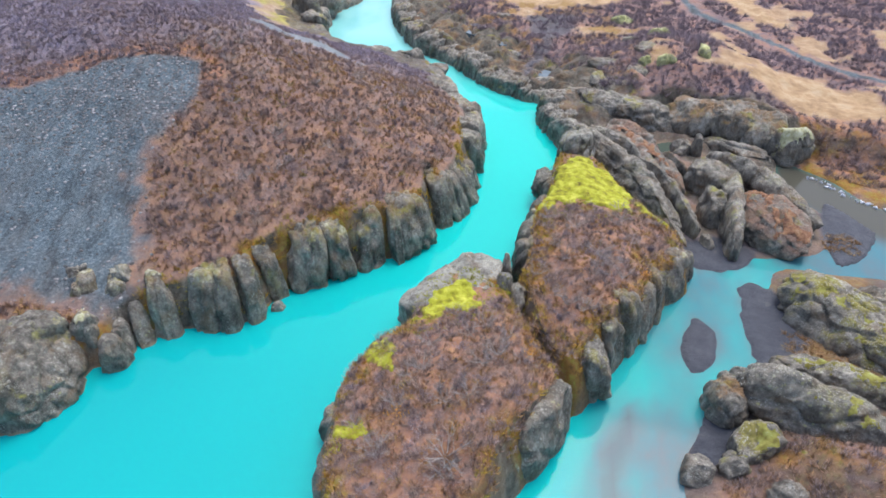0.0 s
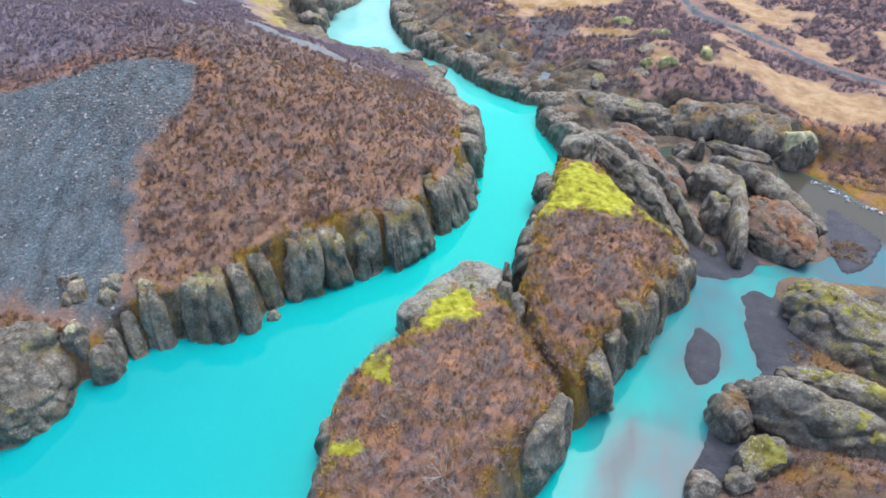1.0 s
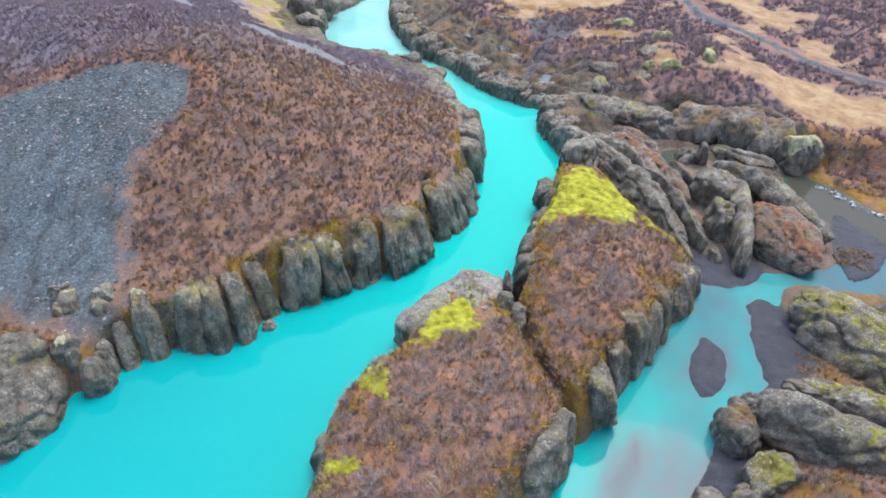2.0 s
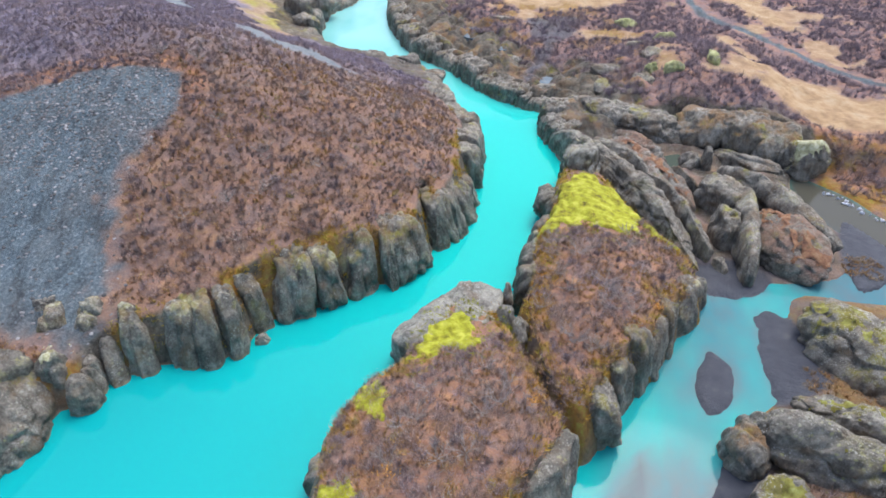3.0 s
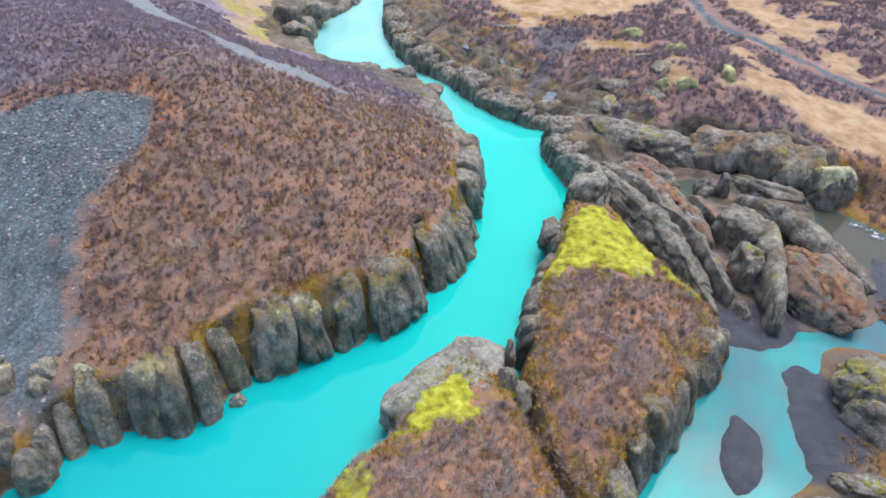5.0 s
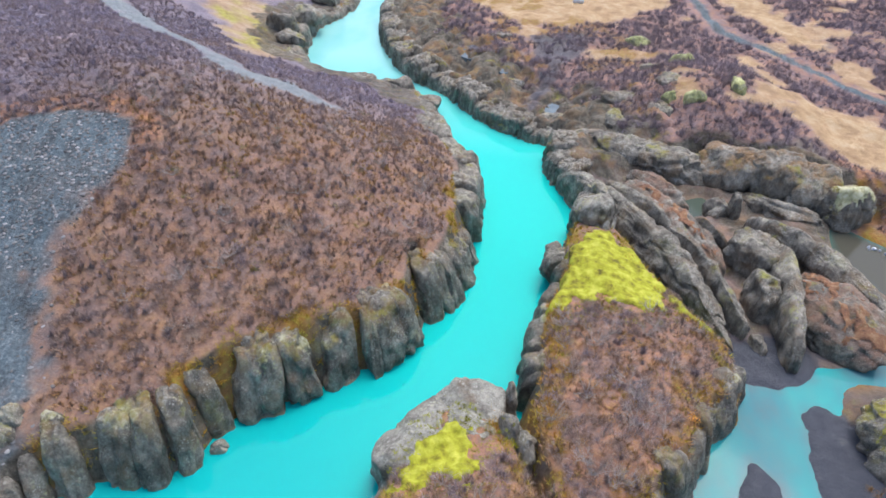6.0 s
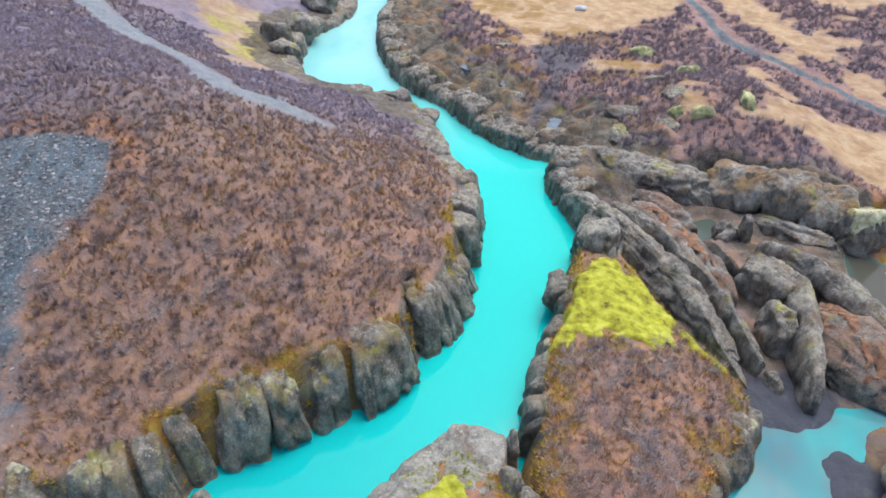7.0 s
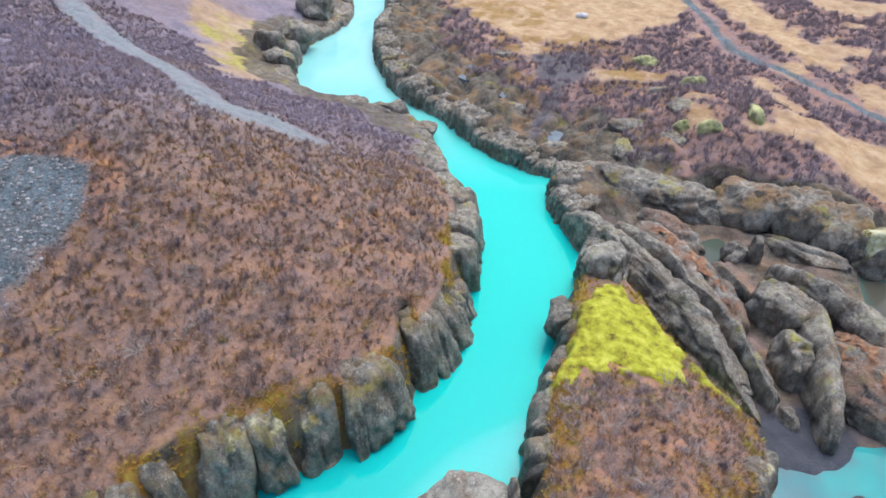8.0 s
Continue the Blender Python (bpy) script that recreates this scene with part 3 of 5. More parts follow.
def height_sheet(X, Y):
    a, da = mass(X, Y, HEADLAND, headland_top, 1.1, 3, 0.5, 0.45)
    bk, db = mass(X, Y, BANK, bank_top, 1.1, 7, 0.5, 0.5)
    zone = smooth((11 - db) / 3) * smooth(db / 1.0) * smooth((Y - 56) / 2)
    gap = cells(X * 0.42 + 0.5 * fbm(X * 0.4, Y * 0.4, 0.0, 2, 90), Y * 0.3 + 0.5 * fbm(X * 0.4, Y * 0.4, 5.0, 2, 91), 0 * X, 92)
    bk = bk + zone * (1.1 * fbm(X * 0.3, Y * 0.3, 0.0, 4, 93) + 0.25 * fbm(X * 1.2, Y * 1.2, 0.0, 3, 94) - 0.55 * np.clip(1 - gap / 0.16, 0, 1))
    gully = smooth((Y - 40) / 3) * smooth((57 - Y) / 2) * smooth((X - 4) / 2) * smooth((23 - X) / 2) * smooth(db / 1.0)
    bk = bk + gully * (0.3 + 0.6 * fbm(X * 0.45, Y * 0.45, 0.0, 4, 96) + 0.3 * np.abs(fbm(X * 1.1, Y * 1.1, 0.0, 3, 97)))
    rift = line_distance(X, Y, np.array([(-3.6, 36.8), (-4.9, 38.4), (-5.3, 39.9)]))
    a = a - 2.2 * np.clip(1 - rift / 0.4, 0, 1) * (a > 0.5)
    le, dl = mass(X, Y, LEDGE, ledge_top, 0.9, 11, 0.35)
    h = np.maximum(np.maximum(a, bk), le)
    st = inside_distance(X, Y, STREAM)
    h = np.where(st > -0.6, np.minimum(h, -0.35 - 0.6 * np.clip(st, -0.6, 0.3) + 0.1), h)
    mud = np.zeros(X.shape)
    for k, line in enumerate(SANDBARS):
        s = inside_distance(X, Y, line) + 0.35 * fbm(X * 1.2, Y * 1.2, 5.0, 4, 20 + k)
        h = np.maximum(h, np.minimum(0.14, 0.06 + 0.4 * s) + 0.02 * fbm(X * 2, Y * 2, 0.0, 2, 31))
        mud = np.maximum(mud, smooth((s + 0.9) / 0.6))
    wet = inside_distance(X, Y, spline([(0, 82), (6.6, 83), (5.8, 78.6), (3.8, 72.6), (2, 66.3), (4.2, 64), (0.7, 63.8), (0, 66), (1.6, 72), (0.4, 77)])) + 1.6 * fbm(X * 0.6, Y * 0.6, 4.0, 3, 44)
    mud = np.maximum(mud, 0.85 * smooth(wet / 0.8))
    mud = np.maximum(mud, 0.5 * smooth((dl + 0.4) / 0.5) * smooth(0.5 - 2.5 * fbm(X * 0.4, Y * 0.4, 1.0, 3, 47)))
    floor = inside_distance(X, Y, spline([(5, 51), (13.5, 54.5), (21, 50.5), (22, 44), (21.5, 38), (13.6, 36.2), (9, 42)]))
    mud = np.maximum(mud, 0.8 * smooth(floor / 1.5) * smooth((39.6 - Y) / 1.5))
    pool = inside_distance(X, Y, spline([(11.9, 52.4), (14.2, 53.9), (14.9, 52.2), (13.2, 50.8)]))
    h = np.where(pool > -0.5, np.minimum(h, 0.05 - 0.4 * np.clip(pool + 0.2, -0.3, 0.5)), h)
    flats = inside_distance(X, Y, spline([(23.2, 41.6), (24.6, 45.2), (26.8, 41.4), (26.2, 39.9), (24.6, 37.6), (22.6, 36.8)]))
    h = np.maximum(h, np.where(flats > 0, np.minimum(0.12, 0.2 * flats), -1))
    mud = np.maximum(mud, smooth((flats + 0.5) / 0.6))
    return h, da, db, dl, mud


GRIDS = []


def ground_height(x, y):
    """The height of the land already built, read from its sheets."""
    x, y = np.atleast_1d(np.asarray(x, float)), np.atleast_1d(np.asarray(y, float))
    best = np.full(x.shape, -0.9)
    for xs, ys, h in GRIDS:
        i, j = np.clip(np.searchsorted(xs, x) - 1, 0, len(xs) - 2), np.clip(np.searchsorted(ys, y) - 1, 0, len(ys) - 2)
        u, v = np.clip((x - xs[i]) / (xs[i + 1] - xs[i]), 0, 1), np.clip((y - ys[j]) / (ys[j + 1] - ys[j]), 0, 1)
        z = (h[j, i] * (1 - u) + h[j, i + 1] * u) * (1 - v) + (h[j + 1, i] * (1 - u) + h[j + 1, i + 1] * u) * v
        ok = (x >= xs[0]) & (x <= xs[-1]) & (y >= ys[0]) & (y <= ys[-1])
        best = np.where(ok, np.maximum(best, z), best)
    return best


# ---- ground: one sheet to the horizon ----
def stretch(a, b, step, far):
    core = np.arange(a, b + 1e-6, step)
    out = step * np.cumsum(1.28 ** np.arange(1, 60))
    out = out[out < far]
    return np.concatenate([(a - out)[::-1], core, b + out])


gx, gy = stretch(-44, 44, 0.25, 3500), stretch(8, 112, 0.25, 3500)
X, Y = np.meshgrid(gx, gy)
H, DA, DB, DL, MUD = height_sheet(X, Y)
GRIDS.append((gx, gy, H))
ground = build("ground", np.stack([X, Y, H], -1).reshape(-1, 3), grid_faces(len(gx), len(gy)), land_mat)
ragged = 1.4 * fbm(X * 0.5, Y * 0.5, 0.0, 4, 51)
SCREE = scree_inside(X, Y)
GRAV = smooth((SCREE + 1.2 * fbm(X * 1.7, Y * 1.2, 0.0, 3, 52) * np.where(Y > 36.5, 0.3, 1.0) + 0.2) / np.where(Y > 36.5, 0.5, 1.6))
GRAV = np.maximum(GRAV, 0.9 * smooth((2.1 - line_distance(X, Y, HILL_PATH) + 1.5 * ragged + 0.8 * fbm(X * 1.7, Y * 1.7, 0.0, 3, 53)) / 1.6))
GRAV = np.maximum(GRAV, smooth((0.75 - line_distance(X, Y, FOOTPATH) + 0.1 * ragged) / 0.4))
MEAD = np.zeros(X.shape)
for line in MEADOWS:
    MEAD = np.maximum(MEAD, smooth((inside_distance(X, Y, line) + 1.5 * ragged + 0.4) / 1.4))
patch = fbm(X * 0.22, Y * 0.22, 0.0, 4, 61)
MEAD = np.maximum(MEAD, smooth((patch - 0.27) / 0.1) * (DB > 2) * (Y > 55) * 0.85)
MEAD = np.maximum(MEAD, 0.75 * smooth((inside_distance(X, Y, YELLOW) + 1.6 * ragged + 0.4) / 1.6))
edge_noise = fbm(X * 0.8, Y * 0.8, 0.0, 3, 71)
EDGE = np.where((DA > -1.3) & (DA < 3.5) & (DA > 0.7) & (GRAV < 0.5), 0.45 * smooth((1.2 - DA + 2.5 * edge_noise) / 0.7), 0) * (Y < 62) + np.where((DB > 0.8) & (Y > 55), 0.65 * smooth((fbm(X * 0.6, Y * 0.6, 2.0, 4, 77) - 0.06) / 0.14) * smooth((24 - DB) / 4) * smooth((12 - X) / 4 + smooth((Y - 60) / 3)), 0) + np.where((DA > 0.5) & (DA < 6), 0.9 * smooth((1.1 - DA + 2.0 * edge_noise) / 0.8), 0) * (GRAV < 0.5)
slopey = smooth((9 - (DB + 3 * ragged)) / 2.0) * (Y > 55) * smooth((14 - X + 2 * ragged) / 3)
ROCKY = np.maximum(slopey * (DB > 0), np.where((DB > 0) & (Y <= 56.5), 0.95 * smooth(0.9 + 1.2 * ragged), 0))
ROCKY = np.maximum(ROCKY, 0.8 * smooth((X - 10) / 2) * smooth((24 - X) / 2) * smooth((Y - 52) / 2) * smooth((59.5 - Y + 2 * ragged) / 2))
ROCKY = np.maximum(ROCKY, (DL > -0.5) * smooth((np.hypot(X - 17.0, (Y - 17.0) * 1.1) - 4.8 + ragged) / 1.2))
ROCKY = np.maximum(ROCKY, ((DA > 0) & (Y > 62) & (DA < 4.5 + 2 * ragged)) * 0.9)
ROCKY = np.where((X > 24.3) & (Y > 46), 0, ROCKY)
EDGE = np.maximum(EDGE, np.where((X > 24.3) & (Y > 44) & (Y < 54), smooth((DB - 0.2) / 1) * smooth(0.5 + 1.5 * edge_noise + 0.08 * (50 - Y)), 0))
EDGE = np.maximum(EDGE, np.where((X > 5) & (X < 23) & (Y > 39) & (Y < 56), 0.3 * smooth(0.3 + 2.4 * edge_noise), 0))
EDGE = np.maximum(EDGE, np.where((DA > -0.2) & (DA < 1.3) & (Y < 50), 0.85 * smooth(0.35 + 3.0 * edge_noise), 0))
ledge_soil = (DL > -0.3) * smooth(0.6 + 2.0 * edge_noise)
EDGE = np.maximum(EDGE, 0.8 * ledge_soil)
ROCKY *= (1 - MUD) * (1 - 0.9 * np.clip(EDGE, 0, 1))
PALE_PATH = smooth((2.9 - line_distance(X, Y, HILL_PATH)) / 0.8)
for label, field in (("gravel", GRAV), ("pale", PALE_PATH), ("deep", np.maximum(0.9 * smooth((1.8 + SCREE) / 0.5) * smooth((0.3 - SCREE) / 0.4) * smooth((Y - 35 - 0.2 * (X + 30)) / 2), np.maximum(np.maximum(0.5 * smooth((DL + 1) / 1), 0.42 * (DA > 0) * smooth((54 - Y + 0.35 * X + 6 * patch) / 9) + 0.6 * (DB > 0) * (Y > 57)), 0.9 * smooth((X - 22) / 2) * smooth((62 - Y + 3 * ragged) / 3) * (Y > 43)))), ("meadow", MEAD * (MUD < 0.5)), ("edge", EDGE), ("rock", ROCKY), ("mud", MUD), ("moss", 0.6 * smooth((inside_distance(X, Y, YELLOW) + 2.0 * ragged - 0.5) / 1.5) * smooth(0.5 + 2 * fbm(X * 0.3, Y * 0.3, 0.0, 3, 65)))):
    attribute(ground, label, np.clip(field, 0, 1))
tagged(ground, "russet heath ground with grey scree, straw meadow and dark mud", "ground", kind="structure")

# ---- water ----
wx, wy = np.arange(-60, 61, 0.5), np.arange(-30, 135, 0.5)
X, Y = np.meshgrid(wx, wy)
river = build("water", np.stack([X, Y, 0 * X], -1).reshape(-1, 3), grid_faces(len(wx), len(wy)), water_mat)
wav = fbm(X * 0.3, Y * 0.16, 0.0, 4, 81)
near_bars = np.min([-inside_distance(X, Y, s) for s in SANDBARS], axis=0)
right_side = smooth((X - 3.6 - 0.30 * np.maximum(Y - 16, 0)) / 2.0) * (Y < 45)
pale_side = smooth((X - 18.5) / 3) * (Y < 46)
SILT = right_side * np.clip(0.85 + 0.9 * wav - 0.1 * smooth((near_bars - 1.2) / 2.5), 0.12, 1)
attribute(river, "silt", np.maximum(SILT, pale_side))
attribute(river, "shoal", smooth((inside_distance(X, Y, SHOAL) + 0.15 + 1.2 * wav) / 1.0) * 0.75 + 0.75 * smooth((0.9 - near_bars + wav) / 1.3))
attribute(river, "murky", np.maximum(smooth((inside_distance(X, Y, STREAM) + 2) / 2), ((X > 8) & (X < 20) & (Y > 47) & (Y < 56)) * 0.95))
tagged(river, "opaque turquoise glacial river, greyer and silty in the side channel", "river", kind="structure")


# ---- islands ----
def island(name, line, top, seed, label):
    a, c = line.min(0) - 1.2, line.max(0) + 1.2
    xs, ys = np.arange(a[0], c[0], 0.14), np.arange(a[1], c[1], 0.14)
    X, Y = np.meshgrid(xs, ys)
    h, d = mass(X, Y, line, top, 0.8, seed, 0.4, 0.2)
    GRIDS.append((xs, ys, h))
    F = grid_faces(len(xs), len(ys))
    F = F[(h.ravel()[F] > -0.85).any(1)]
    used, inv = np.unique(F, return_inverse=True)
    V = np.stack([X, Y, h], -1).reshape(-1, 3)[used]
    root = tagged(new(name), label, "island")
    turf = build("turf", V, inv.reshape(F.shape), land_mat, root)
    n = fbm(X * 0.8, Y * 0.8, 0.0, 3, seed + 30)
    edge = smooth((1.7 - d + 1.8 * n) / 0.8) * np.clip(0.5 + 1.6 * n, 0, 1)
    for key, field in (("gravel", 0 * d), ("pale", 0 * d), ("deep", 0 * d + 0.75), ("meadow", 0 * d), ("edge", edge), ("rock", 0 * d), ("mud", 0 * d), ("moss", 0 * d)):
        attribute(turf, key, field.ravel()[used])
    return root


isle_mid = island("rock_island", ISLAND_MID, mid_top, 13, "basalt island covered with purple-brown bare scrub and yellow moss")
isle_front = island("rock_island", ISLAND_FRONT, front_top, 15, "scrub-covered basalt island with grey lichened slabs in turquoise water")

# ---- cliffs of rounded columns ----
cliff_head = tagged(new("basalt_cliff"), "grey rounded basalt columns rising from turquoise water", "cliff")
cliff_bank = tagged(new("basalt_cliff"), "dark jointed basalt cliff along the narrow river", "cliff")
rng = random.Random(4)


def column(parent, a, c, out, top, seed, depth=1.1, lean=1.0, level=4, sink=0.9, blocky=False):
    """One column between two joints of the waterline; out: the side on which the water lies."""
    a, c = np.array(a, float), np.array(c, float)
    along = c - a
    w = np.linalg.norm(along)
    n = np.array([along[1], -along[0]]) / w * out
    half = (top + sink) / 2
    P, F = rock_shape((w * 0.56, depth * rng.uniform(0.85, 1.2), half * rng.uniform(0.93, 1.04)), seed, level, 4.2, 4.0, 0.08, 0.03, 0.08, (0, lean), (rng.uniform(-0.3, 0.3), 0.05), 9, (0.5, 0.5, 0.1), 0.26, (0.74, 0.94))
    if blocky:
        P, F = rock_shape((w * 0.66, depth, half), seed, level, 5.0, 8.0, 0.09, 0.13, 0.03, (0, lean), (rng.uniform(-0.15, 0.15), 0.08), 6, (1.3, 1.3, 0.1), 0.34, (0.84, 0.98))
    ang = math.degrees(math.atan2(n[1], n[0])) + 90
    P = turn_z(P, ang)
    mid = (a + c) / 2 - n * (depth - 0.45)
    P = P + np.array([mid[0], mid[1], half - sink])
    return build("rock_column", P, F, rock_mat if blocky else column_mat, parent)


def top_at(p, n, back=2.2):
    q = np.array(p) - np.array(n) * back
    return float(ground_height(q[0], q[1])[0])


HEAD_COLUMNS = [(-18.2, 23.4, -17.0, 24.3, 3.3), (-16.7, 24.4, -15.1, 24.7, 3.5), (-15.1, 24.8, -13.9, 25.3, 3.3), (-13.6, 25.5, -12.6, 26.2, 3.4), (-12.9, 27.7, -12.1, 28.8, 3.7), (-12.1, 28.9, -9.8, 30.0, 3.6),
                (-9.7, 30.1, -8.3, 31.3, 3.6), (-8.3, 31.4, -6.5, 32.7, 3.5), (-6.5, 32.8, -5.7, 33.2, 3.5), (-5.7, 33.2, -3.8, 35.5, 3.7), (-4.0, 37.2, -2.9, 38.2, 3.4), (-2.9, 38.3, -2.2, 40.3, 3.3),
                (-2.2, 40.4, -1.9, 42.3, 3.0), (-1.9, 42.4, -2.0, 44.9, 2.7)]
for i, (x0, y0, x1, y1, z1) in enumerate(HEAD_COLUMNS):
    column(cliff_head, (x0, y0), (x1, y1), 1, z1 + 0.1, 100 + i, 1.25, 1.35, 5)


def columns_along(parent, points, out, seed, lo, hi, depth, lean, level, drop=0.1, blocky=False, uneven=0.28):
    line, k, i = spline(points, 0.1, False), 0, 0
    while i < len(line) - 4:
        step = int(rng.uniform(lo, hi) * 10)
        j = min(len(line) - 1, i + step)
        a, c = line[i], line[j]
        d = c - a
        if np.linalg.norm(d) > 0.3:
            n = np.array([d[1], -d[0]]) / np.linalg.norm(d) * out
            z = max(0.6, top_at((a + c) / 2, n) - drop + rng.uniform(-uneven, uneven))
            column(parent, a, c, out, z, seed + k, depth, lean, level, 0.9, blocky)
        k, i = k + 1, j


columns_along(cliff_head, [(-2.0, 46), (-2.3, 48), (-2.1, 50.5), (-2.7, 52.6), (-4.3, 55.6), (-5.6, 57.6), (-6.4, 60.6), (-7.9, 64.7), (-9.4, 67.8), (-11.3, 69.8), (-14.9, 70.8), (-16.6, 71.4), (-18.9, 71.3)], 1, 200, 1.2, 3.0, 1.4, 0.4, 4, 0.25, True)
columns_along(cliff_head, [(-22.8, 74.2), (-24.2, 76.2), (-26.2, 85.3), (-25.8, 89.2), (-24.2, 93.7), (-24, 99.6), (-26, 107)], 1, 260, 1.5, 3.6, 1.6, 0.6, 4, 0.1, True)
columns_along(cliff_bank, BANK_EDGE, 1, 300, 1.0, 2.4, 1.3, 0.35, 5, 0.12, True, 0.15)
columns_along(isle_mid, [(3.4, 41.4), (2.7, 38.8), (2.0, 37.2), (1.8, 34.6), (1.8, 31.6)], 1, 400, 1.2, 2.4, 0.8, 0.3, 4, 0.6)
columns_along(isle_mid, [(5.9, 22.6), (7.3, 25.2), (9.4, 27.8), (10.3, 29.8), (11.0, 31.2), (12.2, 32.3), (12.8, 35.2)], 1, 430, 1.3, 2.3, 1.0, 0.5, 4, 0.35)
columns_along(isle_front, [(0.9, 31.0), (0.1, 31.2), (-1.4, 30.7), (-2.6, 29.7), (-3.6, 28.7), (-4.0, 26.6), (-4.4, 24.6), (-5.7, 23.2), (-6.3, 21.2), (-6.7, 18.8), (-6.4, 16.6), (-5.7, 14.0)], 1, 460, 1.3, 2.4, 0.8, 0.2, 4, 1.3)
columns_along(isle_front, [(1.5, 14), (2.4, 16.6), (3.2, 18.0), (4.5, 20.3), (4.8, 21.6)], 1, 490, 1.6, 2.6, 1.2, 1.0, 4, 0.3)


# ---- boulders and whalebacks ----
def boulder(name, x, y, half, yaw, seed, label, base=-0.4, parent=None, level=4, plan=2.4, up=2.4, rough=0.16, flute=0.08, taper=0.15, tilt=(0, 0), joint=(0.5, 0.5, 0.35), bite=(0.7, 0.92), mat=None, deep=0.16):
    P, F = rock_shape(half, seed, max(level, 5) if y < 56 else level, plan, up, rough, flute, taper, (0, 0), tilt, 14, joint, deep, bite)
    P = turn_z(P, yaw)
    ob = build(name, P, F, mat or (lichened_mat if parent else rock_mat), parent)
    ob.location = (x, y, base + half[2] * 0.55)
    if not parent:
        tagged(ob, label, "rock")
    return ob


def ridge(a, c, width, height, seed, label, **more):
    a, c = np.array(a, float), np.array(c, float)
    d, m = c - a, (a + c) / 2
    return boulder("rock_ridge", m[0], m[1], (np.linalg.norm(d) / 2 + width * 0.5, width * 1.08, height * 0.85), math.degrees(math.atan2(d[1], d[0])), seed, label, -0.25 * height, None, more.get("level", 5), 2.8, 2.4, more.get("rough", 0.12), 0.04, 0.10, more.get("tilt", (0, 0)), more.get("joint", (0.2, 0.45, 0.3)), (0.76, 0.95), more.get("mat"), 0.3)


LONG = "long rounded grey basalt ridge beside the mossy island"
ridge((3.7, 54.0), (13.4, 37.6), 1.15, 3.0, 500, LONG, level=6)
ridge((9.8, 47.4), (14.0, 38.4), 0.5, 2.6, 502, LONG, level=6)
ridge((6.5, 52.4), (11.1, 45.4), 0.5, 2.9, 503, LONG)
brown_ridge = ridge((7.8, 53.0), (13.2, 43.6), 1.6, 2.5, 504, "low brown weathered basalt ridge behind the long ridge", mat=turfed_mat)
ridge((8.6, 55.4), (12.4, 51.6), 1.1, 1.7, 535, "low turf-covered rock shelf under the whaleback wall", mat=turfed_mat)
ridge((17.2, 53.6), (21.6, 50.4), 1.1, 1.3, 536, "dark rock foot of the outcrop above the stream")
ridge((12.2, 49.0), (14.4, 45.8), 0.45, 1.9, 534, "narrow brown rock arm beside the rock pool", mat=ochre_rock_mat)
ridge((17.5, 47.4), (15.9, 36.3), 0.75, 2.7, 505, "grey basalt ridge reaching down to the side channel")
ridge((16.4, 50.0), (22.2, 39.6), 0.95, 2.6, 506, "grey basalt ridge with pale lichen above the stream")
grass_rock = boulder("boulder", 19.0, 40.6, (2.6, 4.1, 1.6), 12, 507, "reddish grass-topped rock wedged between two ridges", 0.1, None, 5, mat=turfed_mat)
boulder("boulder", 15.9, 45.3, (2.0, 2.0, 2.0), 20, 508, "rounded grey boulder in a gully between ridges", -0.3, None, 5)
boulder("boulder", 15.5, 41.4, (1.1, 1.7, 1.75), 0, 509, "squarish grey block with ochre foot", -0.3, None, 5, 3.6, 4.0, 0.1, bite=(0.8, 0.95))
boulder("boulder", 14.5, 38.0, (0.45, 0.8, 0.8), 15, 510, "small grey boulder at the gully mouth")
boulder("boulder", 14.7, 51.3, (0.8, 0.8, 1.1), 30, 511, "grey block beside a rock pool", -0.2, None, 4, 3.5, 3.5)
boulder("boulder", 15.9, 51.4, (0.5, 0.8, 1.5), 0, 512, "upright grey stone beside a rock pool", -0.2)
whaleback = ridge((18.8, 33.0), (25.0, 25.8), 2.8, 2.3, 513, "broad lichen-speckled whaleback rock beside the sandbar", level=6, mat=mossed_mat, rough=0.14, joint=(0.3, 0.45, 0.4))
narrow_rock = ridge((16.0, 26.6), (24.0, 22.4), 0.85, 1.9, 514, "narrow grey whaleback rock behind the front rocks", level=6, mat=mossed_mat, rough=0.14, joint=(0.3, 0.45, 0.4))
front_rock = ridge((13.2, 24.3), (19.6, 20.6), 1.35, 3.0, 515, "lichen-covered grey rock mass beside the side channel", level=6, mat=lichened_mat, rough=0.14, joint=(0.3, 0.45, 0.4))
boulder("boulder", 12.9, 22.9, (1.2, 1.4, 1.6), 20, 516, "brown-footed grey boulder at the water's edge", -0.5, None, 5, 3.4, 3.4, mat=ochre_rock_mat)
foot_rock = boulder("boulder", 13.6, 20.4, (1.6, 1.3, 1.5), 40, 517, "grey rock with yellow moss at its foot", -0.3, None, 5, mat=mossed_mat)
boulder("boulder", 12.4, 19.2, (0.9, 0.8, 0.9), 80, 530, "rounded lichened boulder beside dark mud", -0.2)
boulder("boulder", 10.9, 18.9, (0.95, 0.9, 0.95), 0, 518, "rounded grey boulder standing in the side channel")
boulder("boulder", 14.3, 17.6, (1.1, 0.9, 0.9), 70, 519, "small grey rock among heather", 0.2)
boulder("boulder", 16.2, 16.6, (1.3, 1.0, 0.9), 30, 531, "lichened rock among heather", 0.6, mat=mossed_mat)
boulder("boulder", 20.6, 20.4, (1.2, 0.9, 0.9), 10, 532, "yellow-mossed grey rock among heather", 0.8, mat=mossed_mat)
boulder("boulder", 23.4, 31.8, (2.2, 1.6, 1.2), 120, 533, "low lichened rock behind the whaleback", -0.3, None, 5)
